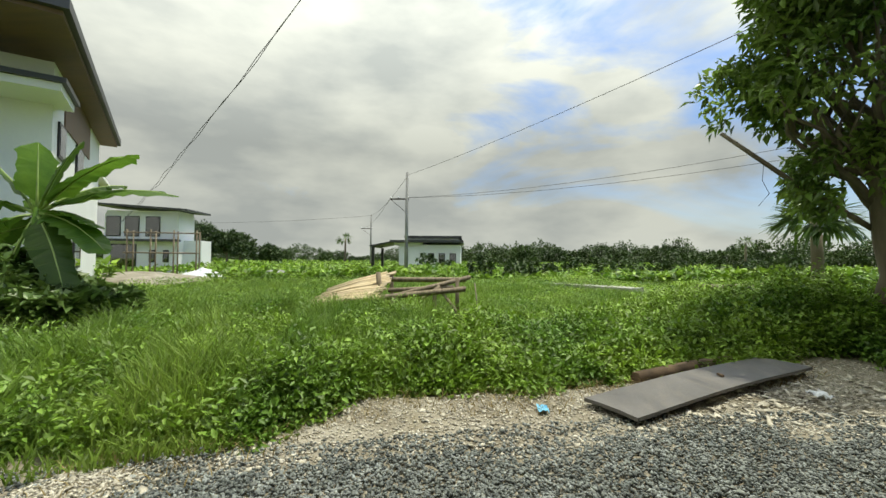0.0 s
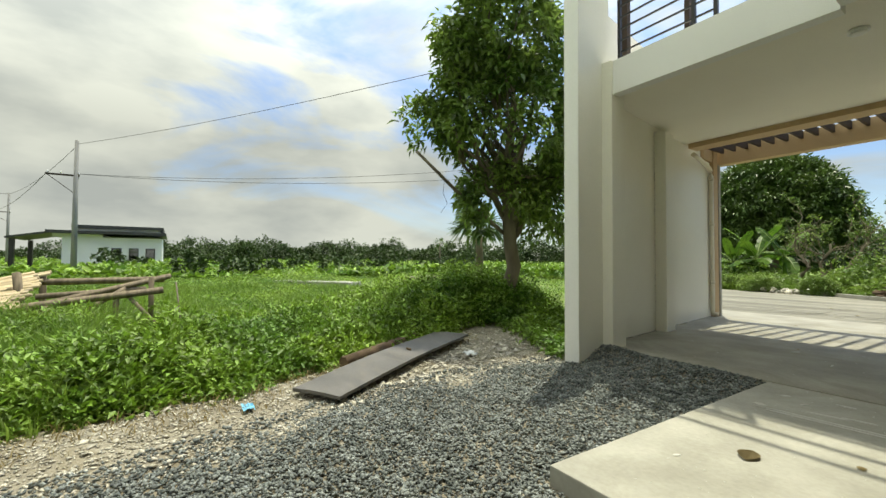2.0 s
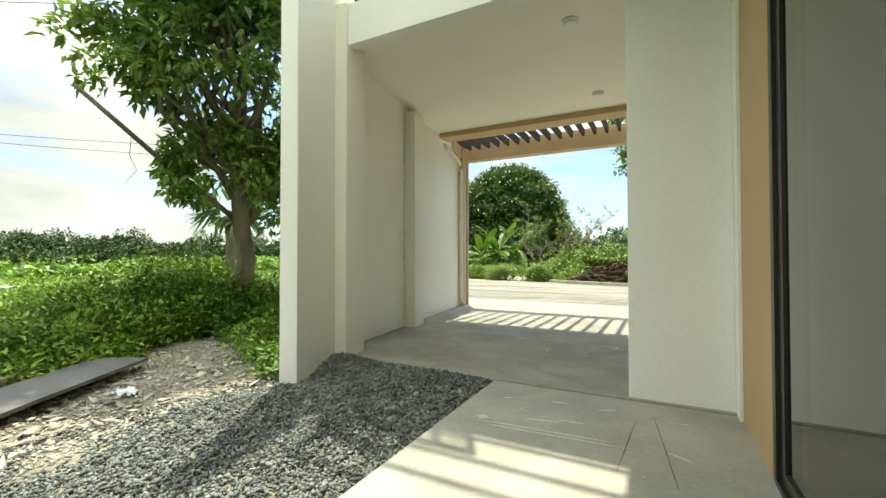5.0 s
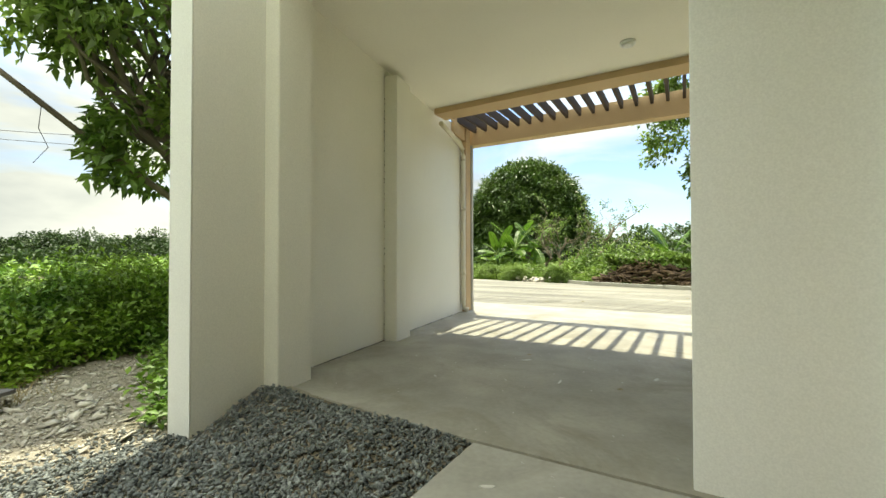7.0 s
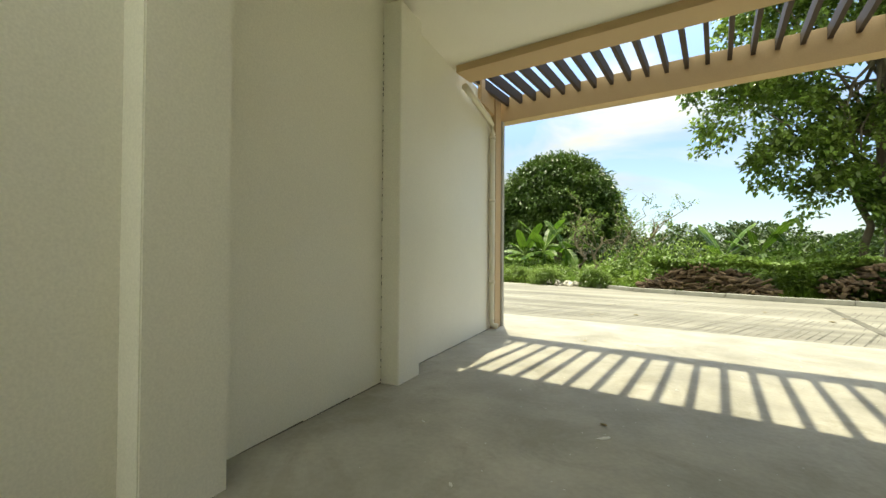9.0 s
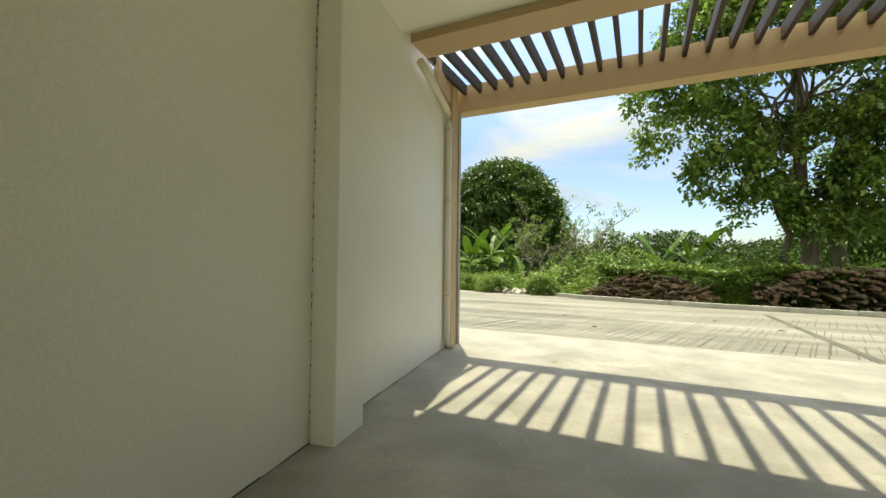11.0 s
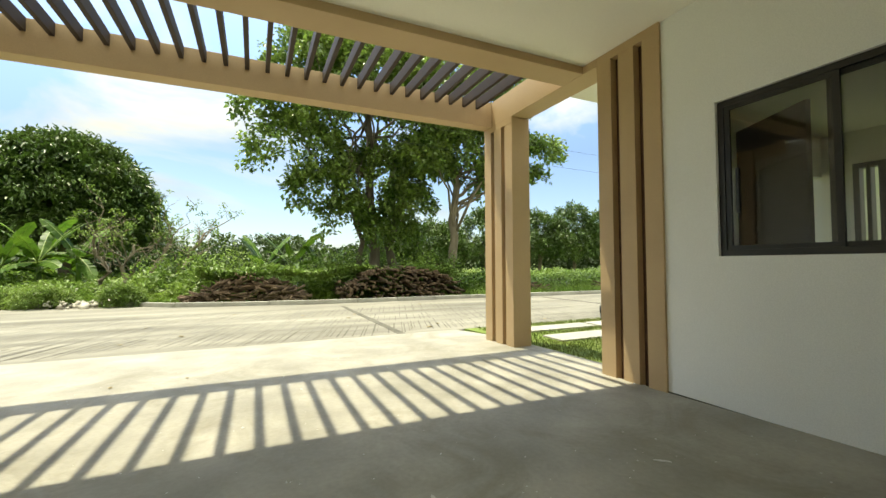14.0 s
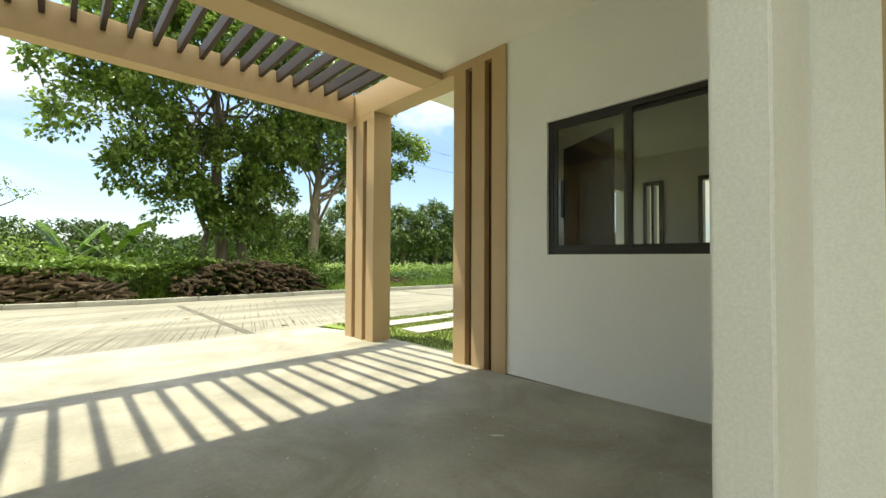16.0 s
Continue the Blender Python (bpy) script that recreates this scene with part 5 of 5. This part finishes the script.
for a_, b_, r_ in (((-5.7, -13.9, 0.25), (-5.9, -10.6, 0.62), 0.05), ((-7.1, -12.9, 0.75), (-6.9, -10.6, 0.78), 0.05), ((-5.6, -12.6, 0.35), (-6.8, -10.5, 0.85), 0.045),
                   ((-6.1, -12.4, 0.55), (-6.5, -10.9, 0.62), 0.04), ((-5.6, -12.2, 0.25), (-5.8, -11.4, 0.22), 0.04), ((-6.4, -12.7, 0.95), (-6.2, -12.6, 0.4), 0.05),
                   ((-5.7, -12.2, -0.15), (-5.75, -12.2, 0.42), 0.045), ((-5.9, -11.3, -0.15), (-5.9, -11.3, 0.6), 0.05), ((-6.3, -10.8, -0.15), (-6.3, -10.8, 0.85), 0.05),
                   ((-5.6, -12.0, 0.1), (-6.2, -11.2, 0.65), 0.035), ((-6.0, -11.2, 0.6), (-5.5, -10.7, 0.05), 0.035), ((-5.6, -13.8, -0.15), (-5.6, -13.8, 0.28), 0.05),
                   ((-7.2, -13.9, -0.15), (-7.2, -13.9, 0.5), 0.05), ((-7.1, -12.5, -0.15), (-7.1, -12.5, 0.9), 0.05)):
    bm = bmesh.new()
    tube(bm, [Vector(a_) + NEARER, Vector(b_) + NEARER], r_ * 1.25, 4)
    part("timber", bm, M_TIMBER, bed)
bm = bmesh.new()
tube(bm, [(-4.6, -10.3, -0.1), (-5.2, -10.4, 0.75)], 0.014, 5)
tagged(part("stick", bm, M_BARK), "thin dry stick standing in the weeds", "stick")
fallen = bmesh.new()
tube(fallen, [(-5.0, -5.6, 0.7), (-5.1, -5.0, 0.72), (-5.2, -4.3, 0.72)], [0.09, 0.07, 0.08], 7)
for z_ in (-5.5, -4.4):
    tube(fallen, [(-5.1, z_, -0.15), (-5.1, z_, 0.7)], 0.05, 6)
tagged(part("log_rail", fallen, M_BARK), "dark log resting across two stumps in the weeds", "log")
bm = bmesh.new()
box(bm, -17.5, -13.2, -5.2, -4.2, -0.3, 0.18)
bmesh.ops.rotate(bm, cent=(-15.3, -4.7, 0), matrix=Matrix.Rotation(radians(38), 3, "Z"), verts=bm.verts)
tagged(part("concrete_pad", bm, M_WALK), "pale flat concrete pad in the field", "concrete pad")


def power_pole(x, y, h, arm):
    t = thing("power_pole", (x, y, -0.1), "grey concrete power pole with a steel crossarm", "power pole", "power poles")
    bm = bmesh.new()
    tube(bm, [(x, y, -0.3), (x, y, h)], [0.16, 0.1], 10)
    part("shaft", bm, M_POLE, t)
    bm = bmesh.new()
    box(bm, x - 0.05, x + 0.05, y - arm, y + 0.15, h * 0.74, h * 0.74 + 0.09)
    part("crossarm", bm, M_DARK, t)
    for k in (-arm + 0.1, -arm * 0.5, 0.1):
        bm = bmesh.new()
        tube(bm, [(x, y + k, h * 0.74 + 0.08), (x, y + k, h * 0.74 + 0.2), (x, y + k, h * 0.74 + 0.24)], [0.03, 0.045, 0.02], 8)
        part("insulator", bm, M_LAMP, t)
    bm = bmesh.new()
    tube(bm, [(x, y - arm + 0.1, h * 0.74), (x, y - 0.08, h * 0.62)], 0.02, 5)
    part("brace", bm, M_DARK, t)


power_pole(-26.5, -15.2, 7.9, 1.3)
power_pole(-57, -25.2, 8.1, 1.5)


def cable(name, a, b, sag, r, label, wob=0.0):
    bm = bmesh.new()
    a, b = Vector(a), Vector(b)
    pts = []
    for i in range(25):
        k = i / 24
        p = a.lerp(b, k) - Vector((0, 0, sag * 4 * k * (1 - k)))
        if wob:
            p += Vector((random.uniform(-wob, wob), random.uniform(-wob, wob), random.uniform(-wob, wob)))
        pts.append(p)
    tube(bm, pts, r, 5)
    return tagged(part(name, bm, M_WIRE), label, "cable", "overhead cables")


cable("overhead_cable", (-26.5, -15.2, 7.7), (-3.5, -1.0, 7.6), 0.25, 0.011, "thin black overhead power cable")
cable("overhead_cable", (-26.5, -15.2, 6.0), (-14.0, 6.5, 6.9), 0.5, 0.011, "thin black overhead power cable")
cable("overhead_cable", (-26.5, -15.2, 6.0), (-14.0, 6.5, 6.3), 0.5, 0.011, "thin black overhead power cable")
cable("overhead_cable", (-26.5, -15.2, 7.6), (-57, -25.2, 8.0), 0.5, 0.014, "thin black overhead power cable")
cable("overhead_cable", (-26.5, -16.4, 6.0), (-57, -26.4, 6.1), 0.5, 0.014, "thin black overhead power cable")
cable("overhead_cable", (-57, -25.2, 8.0), (-60, -75, 7.5), 0.8, 0.016, "thin black overhead power cable")
for k in range(2):
    cable("service_cable", (-1.0, -11.2, 6.85), (-18.5, -31.1, 3.0), 0.35 + 0.1 * k, 0.008, "loosely twisted black service cable to a house", 0.03)
cable("roadside_cable", (6.0, 10.5, 7.2), (40.0, 8.5, 6.6), 0.4, 0.006, "thin black overhead cable across the road")
cable("roadside_cable", (6.0, 10.5, 6.4), (40.0, 8.5, 5.6), 0.4, 0.006, "thin black overhead cable across the road")


# ---- houses across the field ----
def house_frame(o, e1):
    e1 = Vector((e1[0], e1[1], 0)).normalized()
    e2 = Vector((-e1.y, e1.x, 0))
    return Matrix(((e1.x, e2.x, 0, o[0]), (e1.y, e2.y, 0, o[1]), (0, 0, 1, 0), (0, 0, 0, 1)))


def hbox(name, m, a0, a1, b0, b1, z0, z1, material, parent, label="", tilt=0.0):
    bm = bmesh.new()
    box(bm, a0, a1, b0, b1, z0, z1)
    if tilt:
        for v in bm.verts:
            v.co.z += tilt * (v.co.x - a0)
    bm.transform(m)
    return part(name, bm, material, parent, label)


def hwindow(m, face, a0, a1, b, z0, z1, parent, side=1):
    """A dark-framed window on a house wall: along a when face is 'a'."""
    if face == "a":
        w = hbox("window", m, a0, a1, b, b + 0.05 * side, z0, z1, M_BLACK, parent)
        hbox("pane", m, a0 + 0.07, a1 - 0.07, b + 0.051 * side, b + 0.06 * side, z0 + 0.07, z1 - 0.07, M_GLASS_DARK, w)
    else:
        w = hbox("window", m, b, b + 0.05 * side, a0, a1, z0, z1, M_BLACK, parent)
        hbox("pane", m, b + 0.051 * side, b + 0.06 * side, a0 + 0.07, a1 - 0.07, z0 + 0.07, z1 - 0.07, M_GLASS_DARK, w)


m1 = house_frame((-3.5, -18.7), (-0.79, -0.61))
h1 = thing("house", (-6.5, -22, -0.1), "white two-storey house with a dark roof and deep brown eaves", "house", "neighbouring houses")
hbox("wall", m1, 3.0, 12.0, 0.7, 9.0, -0.2, 6.2, M_HOUSE, h1)
hbox("wall", m1, 2.4, 3.0, 2.0, 9.0, -0.2, 5.1, M_HOUSE, h1)
hbox("canopy", m1, 1.7, 3.4, 0.35, 9.0, 5.1, 5.28, M_HOUSE, h1, "white canopy slab with a dark top")
hbox("canopy_roof", m1, 1.6, 3.5, 0.25, 9.0, 5.283, 5.4, M_ROOF, h1)
hbox("soffit", m1, 0.15, 12.3, 0.12, 9.5, 6.2, 6.3, M_SOFFIT, h1, "stained brown timber soffit")
hbox("fascia", m1, 0.0, 12.5, 0.0, 9.6, 6.303, 6.55, M_ROOF, h1)
hbox("panel", m1, 4.4, 9.0, 0.66, 0.697, 4.9, 6.19, M_SOFFIT, h1, "dark brown brick-coloured panel")
hwindow(m1, "a", 3.6, 4.5, 0.695, 3.9, 4.85, h1, -1)
hwindow(m1, "a", 6.3, 7.6, 0.695, 3.7, 4.85, h1, -1)
hwindow(m1, "a", 6.3, 7.6, 0.695, 0.9, 2.1, h1, -1)
m1b = house_frame((-15.5, -31.0), (-0.79, -0.61))
h1b = thing("house", (-18, -33, -0.1), "white two-storey house with flat dark roof edges", "house", "neighbouring houses")
hbox("wall", m1b, 0.0, 8.0, 0.0, 8.0, -0.2, 5.6, M_HOUSE, h1b)
hbox("roof", m1b, -0.9, 9.0, -0.9, 9.0, 6.2, 6.4, M_HOUSE, h1b)
hbox("roof_edge", m1b, -0.4, 8.5, -0.4, 8.5, 5.603, 6.195, M_ROOF, h1b)
hwindow(m1b, "a", 1.0, 2.2, -0.003, 3.6, 4.8, h1b, -1)
hwindow(m1b, "a", 1.0, 2.2, -0.003, 0.9, 2.1, h1b, -1)

m2 = house_frame((-31.3, -36.6), (0.12, -0.99))
h2 = thing("house", (-33, -39, 0.0), "unfinished white two-storey house with a dark sloping roof", "house", "neighbouring houses")
hbox("wall", m2, 0.0, 6.4, -2.6, 0.0, -0.2, 5.2, M_HOUSE, h2)
hbox("side_wall", m2, -1.6, 0.0, -2.6, -0.8, -0.2, 2.9, M_HOUSE, h2)
hbox("roof", m2, -1.2, 7.4, -3.2, 1.0, 5.45, 5.62, M_ROOF, h2, tilt=0.06)
hbox("gable", m2, 0.05, 6.3, -2.5, -0.05, 5.2, 5.5, M_HOUSE, h2)
for a in (1.6, 3.4, 5.0):
    hwindow(m2, "a", a, a + 1.25, 0.003, 3.2, 5.0, h2)
hwindow(m2, "a", 3.6, 5.8, 0.003, 0.3, 2.5, h2)
hwindow(m2, "a", 0.8, 1.3, 0.003, 0.9, 2.0, h2)
hwindow(m2, "a", 2.0, 2.5, 0.003, 0.9, 2.0, h2)
hbox("ledge", m2, -0.2, 6.6, 0.0, 0.7, 2.75, 2.95, M_ROOF, h2)
scaf = thing("scaffold", (-22, -30, -0.1), "bare timber scaffold frame in front of a house", "scaffold")
for k in range(4):
    for j in range(2):
        px_, py_ = -21.8 + 0.35 * k - 1.2 * j, -28.4 - 1.3 * k - 0.6 * j
        bm = bmesh.new()
        tube(bm, [(px_, py_, -0.2), (px_, py_, 3.1)], 0.05, 5)
        part("upright", bm, M_TIMBER, scaf)
for z_ in (1.6, 2.9):
    bm = bmesh.new()
    tube(bm, [(-21.8, -28.2, z_), (-20.7, -32.5, z_)], 0.05, 5)
    part("ledger", bm, M_TIMBER, scaf)
structure(sheet("dirt_pad", lambda y: 0 * y - 22.0, lambda y: 0 * y - 13.0, -34, -24.5, 20, 20, lambda x, y: -0.02 + 0.55 * np.exp(-(((x + 17) / 3.5) ** 2 + ((y + 28.5) / 3.0) ** 2)), M_DIRT), "heaped bare soil beside the building site", "dirt")

for name, cx, cy, L, Wd, hh, material, label in (("tarpaulin_heap", -20.7, -27.2, 1.9, 0.9, 0.75, M_PANE_PAPER, "crumpled white plastic sheeting heaped on the grass"),
                                               ("gravel_heap", -24.5, -24.6, 2.4, 1.3, 0.6, M_POLE, "low heap of grey gravel in the field")):
    bm = bmesh.new()
    bmesh.ops.create_grid(bm, x_segments=18, y_segments=14, size=1.0)
    for v in bm.verts:
        r = min(1.0, math.hypot(v.co.x, v.co.y))
        lump = noise.noise(Vector((v.co.x * 3, v.co.y * 3, cx))) * 0.35
        v.co = Vector((cx + v.co.y * Wd, cy + v.co.x * L, -0.12 + hh * (1 - r ** 1.6) * (1 + lump) + 0.04 * lump))
    tagged(part(name, bm, material), label, "heap")
for fx, fy, fh in ((-53.4, -50.2, 6.8), (-53.7, -45.6, 5.4), (-63.5, -49.2, 5.6), (-58.0, -41.5, 3.4)):
    tree("far_tree", (fx, fy, 0.2), (fx, fy, fh * 0.5), 0.2, 0.12, [((fx, fy, fh * 0.62), (fh * 0.42, fh * 0.42, fh * 0.34)), ((fx + 0.8, fy + 1.0, fh * 0.5), (fh * 0.3, fh * 0.35, fh * 0.25))],
         170, 26, 0.45, 0.42, 0.2, M_FARLEAF, M_BARK, "round green tree standing beyond the houses", 5)

m3 = house_frame((-41.0, -20.0), (0.0, 1.0))
h3 = thing("house", (-43, -15, 0.0), "low white house with a dark flat roof", "house", "neighbouring houses")
hbox("wall", m3, 1.8, 8.6, 0.0, 6.0, -0.2, 3.0, M_HOUSE, h3)
hbox("wall", m3, 1.2, 4.4, 0.0, 6.0, 3.0, 3.25, M_HOUSE, h3)
hbox("roof", m3, 0.9, 8.9, -0.7, 7.0, 3.26, 3.5, M_ROOF, h3)
hbox("upper_roof", m3, 2.4, 8.7, -0.3, 6.0, 3.75, 4.0, M_ROOF, h3)
hbox("clerestory", m3, 2.6, 8.4, 0.1, 6.0, 3.503, 3.747, M_HOUSE, h3)
hbox("canopy", m3, -1.4, 1.2, -0.6, 5.0, 2.75, 2.9, M_ROOF, h3, tilt=0.2)
for b in (-0.4, 4.6):
    hbox("post", m3, -1.2, -0.9, b, b + 0.3, -0.2, 2.75, M_BLACK, h3)
for a in (5.0, 6.2, 7.4):
    hwindow(m3, "a", a, a + 0.7, -0.003, 1.0, 2.1, h3, -1)

# ---- front lawn beside the carport ----
bm = bmesh.new()
prism(bm, [(6.625, -2.2), (14, -2.2), (14, 1.45), (6.45, 1.45), (6.625, 0.3)], -0.3, -0.03)
structure(part("lawn_soil", bm, M_EARTH), "green lawn soil", "ground")
n = 26000
x, y = RNG.uniform(6.64, 12.5, n), RNG.uniform(-2.18, 1.42, n)
ok = ~((x > 7.2) & (((y > 0.5) & (y < 1.0)) | ((y > -0.45) & (y < 0.12))))
x, y = x[ok], y[ok]
v, f_ = grass_arrays(x, y, np.full(len(x), -0.03), RNG.uniform(0.025, 0.065, len(x)), RNG.uniform(0.003, 0.006, len(x)), 0.9)
tagged(raw("lawn", v, f_, M_LAWN), "short green lawn beside the column", "lawn", kind="stuff")
for y0, y1 in ((0.52, 0.98), (-0.43, 0.1)):
    for k in range(3):
        s = solid("stepping_slab", 7.25 + k * 1.75, 8.9 + k * 1.75, y0, y1, -0.1, 0.0, M_WALK, bevel=0.012)
        tagged(s, "pale concrete stepping slab set in the lawn", "paving slab", "stepping slabs")
stake = thing("garden_light", (9.7, 1.2, -0.03), "small black garden stake light in the lawn", "garden light")
bm = bmesh.new()
tube(bm, [(9.7, 1.2, -0.1), (9.7, 1.2, 0.12)], 0.012, 8)
part("stake", bm, M_BLACK, stake)
bm = bmesh.new()
tube(bm, [(9.7, 1.2, 0.12), (9.7, 1.2, 0.16), (9.7, 1.2, 0.27), (9.7, 1.2, 0.3)], [0.015, 0.03, 0.03, 0.008], 10)
part("head", bm, M_BLACK, stake)
